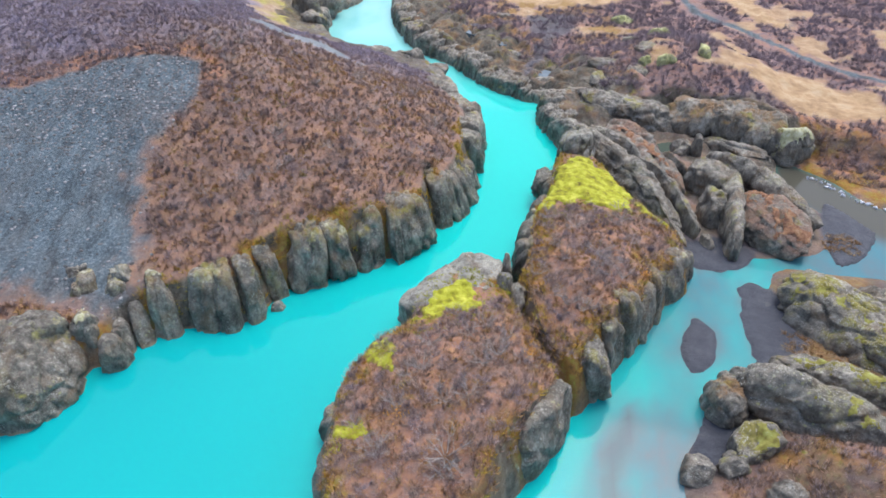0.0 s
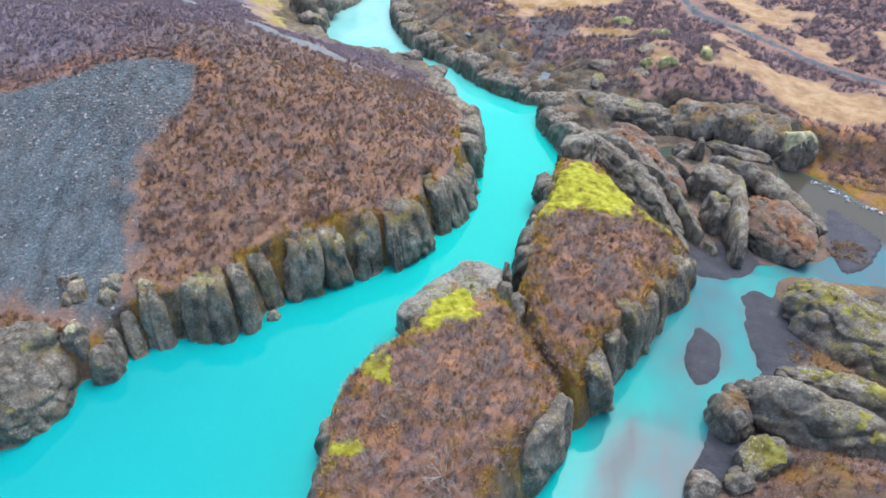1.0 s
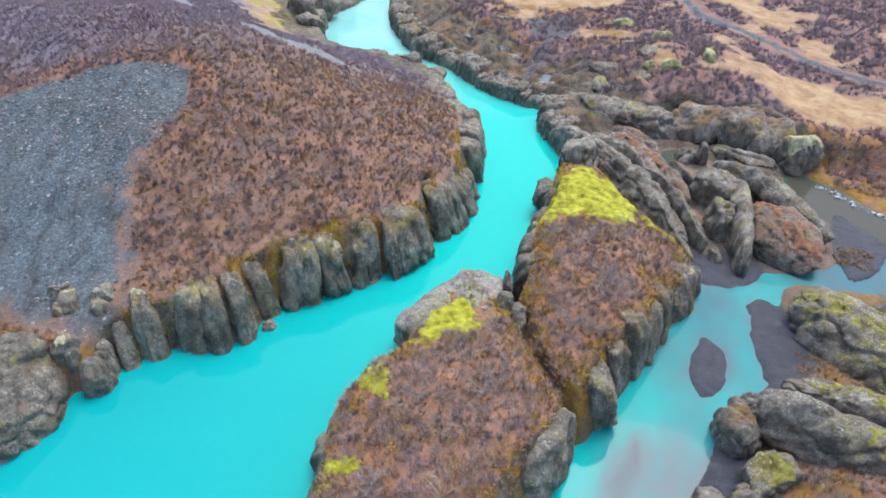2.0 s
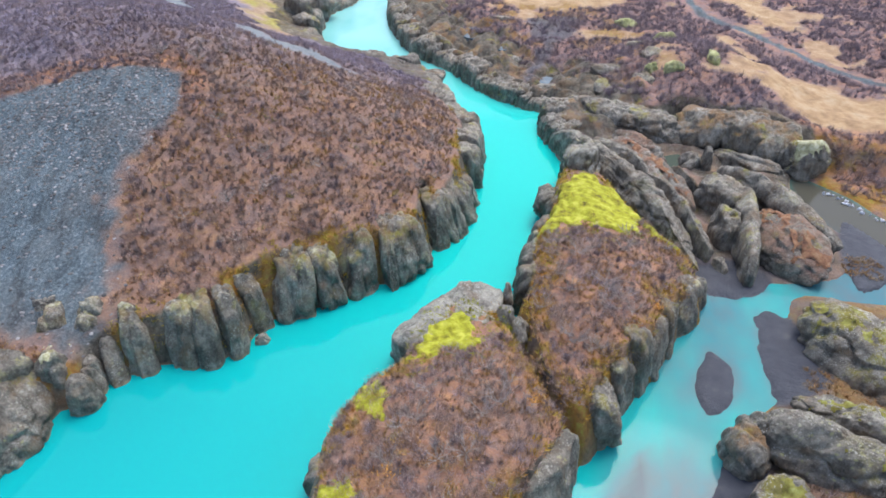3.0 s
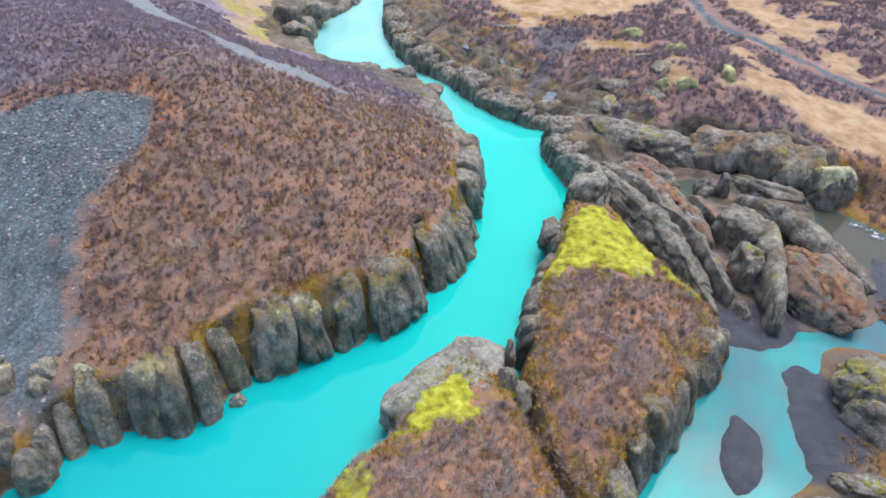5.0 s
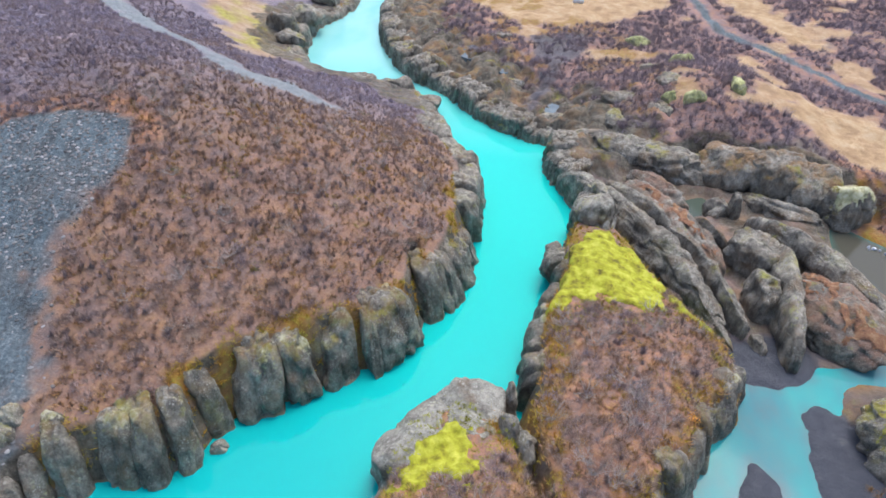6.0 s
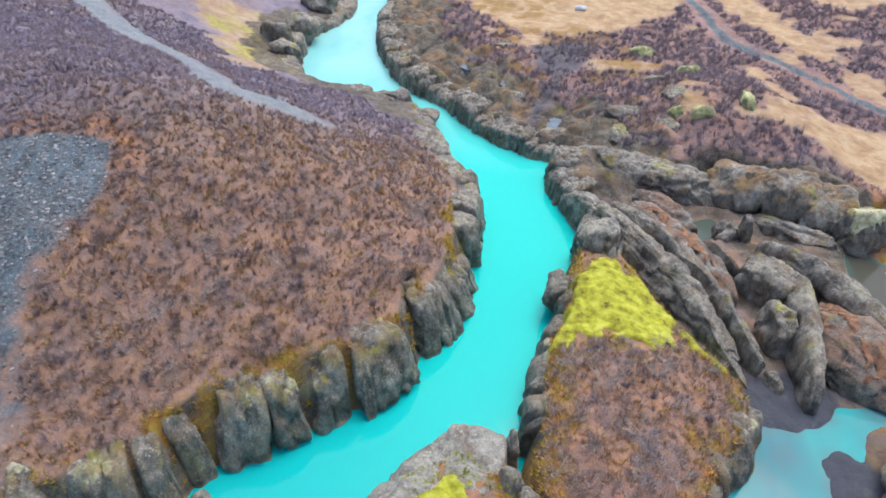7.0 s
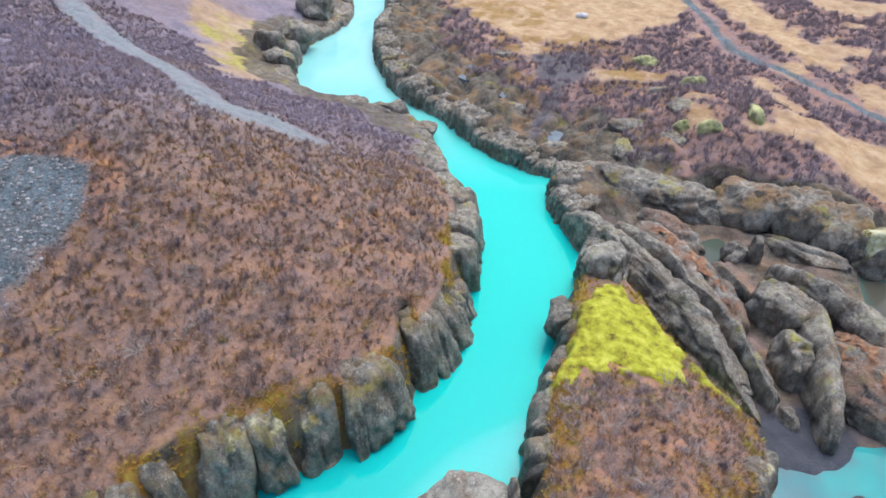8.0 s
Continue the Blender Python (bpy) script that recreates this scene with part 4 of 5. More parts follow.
boulder("rock", 5.5, 45.7, (1.6, 2.0, 1.75), 20, 520, "", 1.5, isle_mid, 5, 3.4, 3.4, 0.16, 0.06, 0.12, (0.1, -0.15), (0.9, 0.9, 0.5), (0.6, 0.88), pale_rock_mat)
boulder("rock", 4.9, 47.9, (0.95, 1.2, 1.9), 0, 521, "", 0.5, isle_mid, 5, 3.4, 3.4, 0.16, 0.06, 0.12, (0.1, -0.15), (0.9, 0.9, 0.5), (0.6, 0.88), pale_rock_mat)
boulder("rock", 3.5, 42.6, (1.4, 1.4, 1.5), 10, 522, "", 0.2, isle_mid, 5, 3.4, 3.4, 0.16, 0.06, 0.12, (0.1, -0.15), (0.9, 0.9, 0.5), (0.6, 0.88))
boulder("rock", -2.4, 27.6, (2.5, 2.0, 1.75), 58, 523, "", 0.0, isle_front, 5, 4.0, 5.0, 0.10, 0.05, 0.08, (0.0, 0.05), (0.35, 0.35, 0.3), (0.8, 0.96), pale_rock_mat)
boulder("rock", -0.9, 29.2, (1.9, 2.3, 1.9), -8, 524, "", 0.0, isle_front, 5, 4.0, 5.0, 0.10, 0.05, 0.08, (0.03, 0.03), (0.35, 0.35, 0.3), (0.8, 0.96), pale_rock_mat)
boulder("rock", 1.1, 30.5, (0.4, 0.6, 2.1), 10, 525, "", 0.0, isle_front)
boulder("rock", 1.15, 28.5, (0.7, 0.9, 1.8), 20, 526, "", 0.6, isle_front)
boulder("rock", 2.0, 27.6, (0.6, 1.0, 1.75), 25, 527, "", 0.6, isle_front)
boulder("rock", 5.9, 23.6, (1.0, 1.5, 2.1), 25, 528, "", 0.0, isle_mid, 5, 3.0, 3.4, 0.12, 0.05, 0.15, (0, 0.1), mat=mossed_mat)
boulder("rock", 3.4, 19.6, (1.15, 2.6, 2.0), -28, 529, "", 0.1, isle_front, 5, 3.2, 4.0, 0.10, 0.05, 0.15, (0.05, 0), (0.35, 0.35, 0.3), (0.8, 0.96), lichened_mat)
# the headland's broken western end
boulder("boulder", -22.1, 19.2, (2.3, 2.9, 2.7), 20, 540, "large fractured grey boulder leaning into turquoise water", -0.8, None, 6, 5.0, 5.0, 0.10, 0.05, 0.15, (0.1, 0.12), (0.45, 0.45, 0.4), (0.58, 0.86), boulder_mat)
boulder("boulder", -24.8, 17.2, (2.2, 2.0, 2.6), 10, 541, "dark grey boulder at the river bank", -0.8, None, 5, 4.0, 4.0, 0.16, 0.08, 0.12, (0, 0), (0.45, 0.45, 0.4), (0.66, 0.9), boulder_mat)
boulder("boulder", -23.4, 21.2, (1.7, 1.6, 2.3), 60, 547, "grey lichened rock below the scree", -0.2, None, 5, 4.0, 4.0, 0.16, 0.08, 0.12, (0, 0), (0.45, 0.45, 0.4), (0.66, 0.9), boulder_mat)
upright_rock = boulder("boulder", -21.3, 22.3, (0.85, 0.9, 2.1), 0, 542, "upright grey rock capped with yellow lichen", -0.4, None, 5, 2.8, 3.2, 0.08, bite=(0.8, 0.95), mat=column_mat)
boulder("boulder", -19.75, 21.7, (0.95, 1.0, 1.55), 20, 543, "egg-shaped grey boulder standing in the water", -0.5, None, 5, 2.2, 2.4, 0.05, 0.02, 0.25, (0, 0), (0.25, 0.25, 0.2), (0.88, 0.98), column_mat, 0.04)
column(cliff_head, (-19.7, 22.0), (-19.0, 22.7), 1, 1.6, 560, 0.9, 0.9, 5)
column(cliff_head, (-19.1, 22.8), (-18.3, 23.4), 1, 2.4, 561, 1.1, 1.6, 5)
column(cliff_head, (-20.9, 23.4), (-19.6, 24.0), 1, 3.2, 562, 1.1, 1.2, 5)
column(cliff_head, (-23.0, 23.2), (-21.4, 23.6), 1, 3.4, 563, 1.1, 1.0, 5)
boulder("boulder", -25.6, 20.3, (1.5, 1.3, 1.8), 25, 558, "grey lichened rock below the scree", 0.6)
boulder("boulder", -23.4, 25.3, (0.9, 0.7, 1.2), 40, 544, "grey rock with white lichen below the scree", 1.6, None, 4, 3.5, 3.5, 0.16, 0.06, 0.12, (0, 0), (0.9, 0.9, 0.5), (0.6, 0.88))
boulder("boulder", -20.9, 25.6, (0.8, 0.7, 1.0), 0, 545, "small lichened rock at the foot of the scree", 2.2)
boulder("boulder", -12.5, 27.3, (0.5, 0.38, 0.4), 30, 546, "small brown stone at the water's edge", -0.1, None, 4, 2.4, 2.4, 0.06, 0.03)
# the far bank's rock walls
FAR = "dark weathered basalt outcrop on the heath"
ridge((3.6, 60.0), (15.0, 55.2), 1.9, 2.6, 550, "long smooth grey whaleback wall above the gully", level=6, rough=0.1)
for x, y, half, yaw, seed in ((16.4, 55.9, (2.9, 2.0, 1.9), 160, 551), (19.4, 54.9, (2.6, 2.2, 2.1), 170, 552), (21.6, 53.6, (2.0, 2.0, 2.0), 80, 553)):
    boulder("rock_outcrop", x, y, half, yaw, seed, "dark ochre-stained rock outcrop below purple scrub", 0.3, None, 5, 3.6, 3.4, 0.16, mat=ochre_rock_mat)
stream_rock = boulder("rock_outcrop", 23.4, 52.0, (1.9, 1.6, 2.0), 20, 554, "large boulder with yellow-green lichen above the stream", 0.2, None, 5, mat=mossed_mat)
boulder("rock_outcrop", 14.1, 60.3, (1.1, 0.9, 0.9), 0, 555, "pale grey boulder in ochre grass", 2.2)
rng2 = random.Random(9)
for k in range(22):
    x, y = rng2.uniform(-14, 14), rng2.uniform(59, 90)
    line_y = np.interp(x, [-20, -17, -11, -6, 0, 3, 15], [96, 84, 73.5, 68, 62, 60, 59])
    if y < line_y + 1.5 or y > line_y + 17:
        continue
    s = rng2.uniform(0.5, 1.6)
    boulder("rock_outcrop", x, y, (s * rng2.uniform(1, 1.9), s, s * 0.5), rng2.uniform(0, 180), 600 + k, FAR, float(ground_height(x, y)[0]) - 0.4, None, 4, 4.5, 4.0, 0.2, 0.06, 0.1, (rng2.uniform(-0.2, 0.2), rng2.uniform(-0.2, 0.2)), (1.0, 1.0, 0.4), (0.58, 0.85), mossed_mat if k % 5 == 0 else None)
for x, y, s in ((-27.8, 80.5, 1.8), (-27.4, 86.5, 2.0), (-27.2, 95, 2.2), (-26, 77.5, 1.5), (-18.6, 71.2, 1.3), (-16.4, 71.6, 1.2), (-12, 69.5, 1.5), (-9, 66, 1.3)):
    boulder("rock_outcrop", x, y, (s * 1.2, s, s * 0.8), x * 40, int(700 + y), "dark broken basalt rock on the far river bank", float(ground_height(x, y)[0]) - 0.4, None, 4, 4.0, 4.0, 0.2, 0.06, 0.1, (0.1, -0.1), (1.0, 1.0, 0.4), (0.58, 0.85))


# ---- plants ----
def twig_clump(rnd, n, radius, height, wide, droop=0.3):
    V, F = [], []
    for k in range(n):
        ang, spread = rnd.uniform(0, 6.283), rnd.uniform(0.15, 1.0)
        b = np.array([math.cos(ang), math.sin(ang), 0]) * rnd.uniform(0, 0.35) * radius
        ang += rnd.uniform(-0.7, 0.7)
        tip = np.array([math.cos(ang) * radius * spread, math.sin(ang) * radius * spread, height * rnd.uniform(0.45, 1.0) * (1.15 - droop * spread)])
        side = np.array([-math.sin(ang + rnd.uniform(-1, 1)), math.cos(ang), rnd.uniform(-0.3, 0.3)]) * wide
        V += [b - side, b + side, tip]
        F.append((3 * k, 3 * k + 1, 3 * k + 2))
    return np.array(V), np.array(F)


rnd = random.Random(12)
SHRUBS = [twig_clump(rnd, 90, 0.55, 0.42, 0.007, 0.45) for _ in range(6)]
DARK_SHRUBS = [twig_clump(rnd, 70, 0.36, 0.55, 0.012, 0.5) for _ in range(6)]
FAR_SHRUBS = [twig_clump(rnd, 40, 0.75, 0.7, 0.016) for _ in range(6)]
TUFTS = [twig_clump(rnd, 14, 0.28, 0.24, 0.018, 0.5) for _ in range(6)]


def scatter(name, kinds, places, sizes, mat, label, category, seed):
    r = np.random.default_rng(seed)
    n = len(places)
    pick, spin = r.integers(0, len(kinds), n), r.uniform(0, 6.283, n)
    Vs, Fs, at = [], [], 0
    for k, (V, F) in enumerate(kinds):
        who = np.flatnonzero(pick == k)
        c, s = np.cos(spin[who])[:, None], np.sin(spin[who])[:, None]
        S = sizes[who][:, None]
        P = np.stack([(V[:, 0] * c - V[:, 1] * s) * S, (V[:, 0] * s + V[:, 1] * c) * S, V[:, 2] * S], -1) + places[who][:, None, :]
        Vs.append(P.reshape(-1, 3))
        Fs.append((F[None] + (np.arange(len(who)) * len(V))[:, None, None] + at).reshape(-1, 3))
        at += len(who) * len(V)
    ob = build(name, np.vstack(Vs), np.vstack(Fs), mat, None, False)
    return tagged(ob, label, category, kind="stuff")


def spots(box, per_m2, seed, keep):
    r = np.random.default_rng(seed)
    n = int((box[1] - box[0]) * (box[3] - box[2]) * per_m2)
    x, y = r.uniform(box[0], box[1], n), r.uniform(box[2], box[3], n)
    ok = keep(x, y)
    x, y = x[ok], y[ok]
    return np.stack([x, y, ground_height(x, y) - 0.03], 1)


def on_headland(x, y):
    d = inside_distance(x, y, HEADLAND)
    rag = 1.4 * fbm(x * 0.5, y * 0.5, 0.0, 4, 51)
    bare = (scree_inside(x, y) > 0) | (inside_distance(x, y, YELLOW) + 1.6 * rag > 0) | (line_distance(x, y, HILL_PATH) < 1.3)
    return (d > 2.0) & ~bare & ((y < 62) | (d > 5.5))


def on_bank(x, y):
    d = inside_distance(x, y, BANK)
    rag = 1.4 * fbm(x * 0.5, y * 0.5, 0.0, 4, 51)
    straw = (fbm(x * 0.22, y * 0.22, 0.0, 4, 61) > 0.29) | (line_distance(x, y, FOOTPATH) < 1.5)
    for line in MEADOWS:
        straw |= inside_distance(x, y, line) + 1.5 * rag > 0
    return (d + 3 * rag > np.where(x > 8, 3.0, 7.0)) & ~straw & (y > np.where(x > 24, 47.5, np.where(x > 15, 54.5, 58))) & (y < 118)


def on_island(line, margin, avoid=()):
    def keep(x, y):
        ok = inside_distance(x, y, line) + 0.8 * fbm(x * 0.8, y * 0.8, 0.0, 3, 3) > margin
        for a in avoid:
            ok &= inside_distance(x, y, a) + 0.5 * fbm(x, y, 0.0, 3, 8) < 0
        return ok
    return keep


def on_ledge(x, y):
    return (inside_distance(x, y, LEDGE) > 1) & (np.hypot(x - 17.0, (y - 17.0) * 1.1) < 4.8 + 1.5 * fbm(x * 0.6, y * 0.6, 0.0, 3, 5))


MOSS_MID = spline([(2.7, 36.4), (2.6, 38.2), (3.4, 39.5), (4.0, 41.4), (4.8, 43.2), (6.3, 43.4), (7.8, 43.0), (8.6, 41.2), (9.2, 39.6), (8.9, 38.0), (7.0, 36.3), (6.3, 37.1), (5.4, 37.4), (4.2, 36.8)])
TIP_MID = spline([(1, 42), (7.5, 43.5), (7, 51), (2, 51)])
TIP_FRONT = spline([(-5.5, 25.6), (-2.6, 26.2), (1.9, 27.6), (2, 33), (-5, 33)])
MOSS_FRONT = spline([(-3.3, 24.6), (-2.3, 26.3), (-1.5, 28.2), (-0.4, 28.1), (0.2, 26.9), (0.0, 25.6), (-1.5, 25.2)])


def sized(n, lo, hi, seed):
    return np.random.default_rng(seed).uniform(lo, hi, n)


for box, dens, keep, seed, label in (((-62, -1, 20, 75), 2.2, on_headland, 21, "dense purple-brown leafless scrub covering the headland"),
                                     ((-22, 48, 47, 118), 3.0, on_bank, 22, "purple-brown leafless scrub on the far heath"),
                                     ((-6, 6, 10, 32), 4.0, on_island(ISLAND_FRONT, 0.5, [MOSS_FRONT, TIP_FRONT]), 23, "grey-purple leafless scrub on the front island"),
                                     ((11, 26, 11, 25), 3.5, on_ledge, 25, "russet heather and bare twigs among lichened rocks"),
                                     ((1, 14, 21, 50), 4.0, on_island(ISLAND_MID, 0.7, [MOSS_MID, TIP_MID]), 24, "grey-purple leafless scrub on the mossy island")):
    p = spots(box, dens, seed, keep)
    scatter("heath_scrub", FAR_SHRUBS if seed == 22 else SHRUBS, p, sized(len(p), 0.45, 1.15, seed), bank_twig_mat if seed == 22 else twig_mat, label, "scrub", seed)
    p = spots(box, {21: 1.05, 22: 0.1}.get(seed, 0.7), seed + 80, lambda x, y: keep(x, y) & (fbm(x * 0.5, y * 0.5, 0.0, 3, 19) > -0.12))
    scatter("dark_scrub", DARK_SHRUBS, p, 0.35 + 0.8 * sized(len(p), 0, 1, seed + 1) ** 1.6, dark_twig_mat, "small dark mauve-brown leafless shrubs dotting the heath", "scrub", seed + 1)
    p = spots(box, 19 if seed != 22 else 6, seed + 40, keep)
    scatter("undergrowth", TUFTS, p, sized(len(p), 0.6, 1.5, seed), under_mat, "russet and orange dwarf-shrub undergrowth between bare scrub", "undergrowth", seed)


def rim(line, lo, hi, seed):
    def keep(x, y):
        d = inside_distance(x, y, line)
        return (d > lo) & (d < hi + 1.2 * fbm(x * 0.8, y * 0.8, 0.0, 3, 71))
    return keep


for box, line, lo, hi, dens, seed in (((-20, -1, 24, 60), HEADLAND, 0.6, 1.8, 24, 31), ((-6, 6, 10, 32), ISLAND_FRONT, 0.6, 1.4, 15, 32), ((1, 14, 21, 50), ISLAND_MID, 0.6, 1.6, 18, 33)):
    p = spots(box, dens, seed, rim(line, lo, hi, seed))
    scatter("rim_grass", TUFTS, p, sized(len(p), 0.6, 1.4, seed), ochre_mat, "ochre and olive grass tufts along the cliff edge", "grass", seed)


for box, seed, cx, cy, r in (((21, 27, 36, 43), 34, 23.9, 39.4, 1.3), ((15, 22, 25, 32), 35, 18.6, 28.6, 1.3), ((15, 24, 26, 31), 38, 20.6, 26.8, 1.1)):
    p = spots(box, 26, seed, lambda x, y: np.hypot(x - cx, (y - cy) * 0.8) < r * (1 + 0.9 * fbm(x, y, 0.0, 3, seed)))
    p[:, 2] = np.maximum(p[:, 2], 0.02)
    scatter("rim_grass", TUFTS, p, sized(len(p), 0.5, 1.2, seed), straw_mat, "clump of tan dry grass on dark mud", "grass", seed)


def rest_on(ob):
    """Adds the upper side of a built rock to the heights that growth lies on."""
    P = np.array([(ob.matrix_basis @ v.co)[:] for v in ob.data.vertices])
    a, c = P.min(0) - 0.4, P.max(0) + 0.4
    xs, ys = np.arange(a[0], c[0], 0.16), np.arange(a[1], c[1], 0.16)
    h = np.full((len(ys), len(xs)), -0.9)
    np.maximum.at(h, (np.round((P[:, 1] - a[1]) / 0.16).astype(int).clip(0, len(ys) - 1), np.round((P[:, 0] - a[0]) / 0.16).astype(int).clip(0, len(xs) - 1)), P[:, 2])
    wide = h.copy()
    for dy, dx in ((0, 1), (0, -1), (1, 0), (-1, 0)):
        wide = np.maximum(wide, np.roll(h, (dy, dx), (0, 1)))
    h = np.where(h < -0.8, wide, h)
    h = np.maximum(h, (np.roll(h, 1, 0) + np.roll(h, -1, 0) + np.roll(h, 1, 1) + np.roll(h, -1, 1)) / 4)
    GRIDS.append((xs, ys, h))


for ob in isle_front.children:
    if ob.name.startswith("rock") and "column" not in ob.name:
        rest_on(ob)


def moss_cushion(line, parent, seed, thick, mat=None, name="moss", label="bright yellow-green moss cushion", broken=False):
    a, c = line.min(0) - 1.2, line.max(0) + 1.2
    xs, ys = np.arange(a[0], c[0], 0.09), np.arange(a[1], c[1], 0.09)
    X, Y = np.meshgrid(xs, ys)
    d = inside_distance(X, Y, line) + 0.15 + 1.3 * fbm(X * 0.7, Y * 0.7, 0.0, 4, seed) + 0.8 * fbm(X * 2.2, Y * 2.2, 0.0, 3, seed + 7)
    base = ground_height(X.ravel(), Y.ravel()).reshape(X.shape)
    if broken:
        slope = np.hypot(*np.gradient(base, 0.09))
        d = inside_distance(X, Y, line) - 0.1 + 2.0 * fbm(X * 1.5, Y * 1.5, 0.0, 3, seed) + 1.4 * fbm(X * 4.5, Y * 4.5, 0.0, 3, seed + 7) - 0.8 * np.clip(slope - 0.7, 0, 2)
    solid = d > 0
    whole = solid & (d > d.max() - 0.05)
    while not broken:
        more = whole.copy()
        more[1:] |= whole[:-1]
        more[:-1] |= whole[1:]
        more[:, 1:] |= whole[:, :-1]
        more[:, :-1] |= whole[:, 1:]
        more &= solid
        if (more == whole).all():
            break
        whole = more
    d = d if broken else np.where(whole, d, -1)
    lump = np.abs(value_noise(X * 1.7, Y * 1.7, 0.0, seed + 1)) + 0.5 * np.abs(value_noise(X * 4, Y * 4, 0.0, seed + 2))
    z = base + thick * np.sqrt(np.clip(d / 0.5, 0, 1)) * (0.7 + 0.32 * lump) - 0.08
    F = grid_faces(len(xs), len(ys))
    F = F[(d.ravel()[F] > 0).all(1)]
    used, inv = np.unique(F, return_inverse=True)
    ob = build(name, np.stack([X, Y, z], -1).reshape(-1, 3)[used], inv.reshape(F.shape), mat or moss_mat, parent)
    ob.location = -parent.location
    if broken:
        tagged(ob, label, kind="stuff")
    else:
        ob["label"] = label


moss_cushion(MOSS_MID, isle_mid, 91, 0.26)
moss_cushion(MOSS_FRONT, isle_front, 92, 0.2)
moss_cushion(spline([(9.6, 38.9), (10.3, 38.9), (11.0, 37.7), (11.6, 36.2), (11.2, 35.9), (10.3, 36.9)]), isle_mid, 93, 0.22)

moss_cushion(spline([(-5.9, 22.2), (-5.4, 22.9), (-4.0, 22.4), (-4.0, 20.8), (-5.0, 21.2)]), isle_front, 94, 0.22)
moss_cushion(spline([(-6.1, 16.9), (-5.0, 17.1), (-4.8, 15.6), (-5.9, 15.2)]), isle_front, 95, 0.22)

# growth on single rocks
def grown(parent, places, seed, thick, mat, name, label):
    for k, (x, y, r) in enumerate(places):
        ang = np.arange(9) * 2 * math.pi / 9
        ring = r * (1 + 0.3 * value_noise(np.cos(ang) * 1.6, np.sin(ang) * 1.6, 0.0, seed + k))
        moss_cushion(spline(list(zip(x + ring * np.cos(ang), y + ring * np.sin(ang))), 0.3), parent, seed + k, thick, mat, name, label, True)


for ob in (brown_ridge, grass_rock, whaleback, narrow_rock, front_rock, foot_rock, upright_rock, stream_rock):
    rest_on(ob)
olive_mat, t, b = simple("olive_moss", [(0.32, (0.11, 0.09, 0.025)), (0.45, (0.22, 0.20, 0.045)), (0.6, (0.33, 0.34, 0.09)), (0.72, (0.46, 0.47, 0.24))], 2.2, 0.95)
relief(t, b, noise_of(t, 7, 8, 0.75), 0.7, 0.1)
turf_mat, t, b = simple("russet_turf", [(0.32, (0.10, 0.06, 0.045)), (0.45, (0.28, 0.14, 0.085)), (0.58, (0.40, 0.23, 0.13)), (0.70, (0.50, 0.36, 0.24))], 1.8, 0.95)
relief(t, b, noise_of(t, 6, 8, 0.8), 1.0, 0.15)
crust_mat, t, b = simple("pale_lichen_crust", [(0.34, (0.26, 0.25, 0.16)), (0.5, (0.50, 0.50, 0.30)), (0.66, (0.66, 0.66, 0.52))], 3.0, 0.9)
relief(t, b, noise_of(t, 8, 8, 0.75), 0.8, 0.08)
grown(front_rock, [(15.2, 22.0, 0.5), (15.8, 20.9, 0.55), (18.2, 21.0, 0.7)], 911, 0.09, olive_mat, "moss", "yellow-green moss patch")
grown(foot_rock, [(13.7, 19.9, 0.75)], 921, 0.09, olive_mat, "moss", "yellow-green moss patch")
grown(narrow_rock, [(19.0, 25.2, 0.55), (19.8, 24.4, 0.6), (17.4, 25.9, 0.4)], 926, 0.09, olive_mat, "moss", "yellow-green moss patch")
grown(whaleback, [(18.6, 31.9, 0.6), (19.8, 30.9, 0.7), (21.6, 31.0, 0.6), (20.4, 28.8, 0.7), (22.8, 28.4, 0.7)], 931, 0.09, olive_mat, "moss", "olive moss patch")
moss_cushion(spline([(22.6, 51.4), (22.5, 52.4), (23.3, 53.0), (24.1, 52.6), (24.2, 51.6), (23.4, 51.0)]), stream_rock, 941, 0.14, crust_mat, "lichen", "pale yellow-green lichen crust")
grown(grass_rock, [(18.6, 41.6, 1.4), (19.7, 38.8, 1.2)], 951, 0.16, turf_mat, "turf", "russet and straw-coloured turf")
grown(brown_ridge, [(9.4, 50.2, 0.9), (11.0, 47.6, 1.0), (12.3, 45.2, 0.8)], 961, 0.14, turf_mat, "turf", "russet turf in hollows")
grown(upright_rock, [(-21.3, 22.4, 0.6)], 981, 0.1, crust_mat, "lichen", "pale yellow lichen crust")

for box, line, parent, seed in (((0, 11, 33, 48), MOSS_MID, isle_mid, 51), ((-6, 3, 21, 31), MOSS_FRONT, isle_front, 52)):
    p = spots(box, 30, seed, lambda x, y: np.abs(inside_distance(x, y, line) + 0.2 + 1.5 * fbm(x, y, 0.0, 3, seed)) < 0.9)
    scatter("moss_tufts", TUFTS, p, sized(len(p), 0.3, 0.8, seed), moss_mat, "ragged yellow-green moss fringe on the island", "moss", seed)


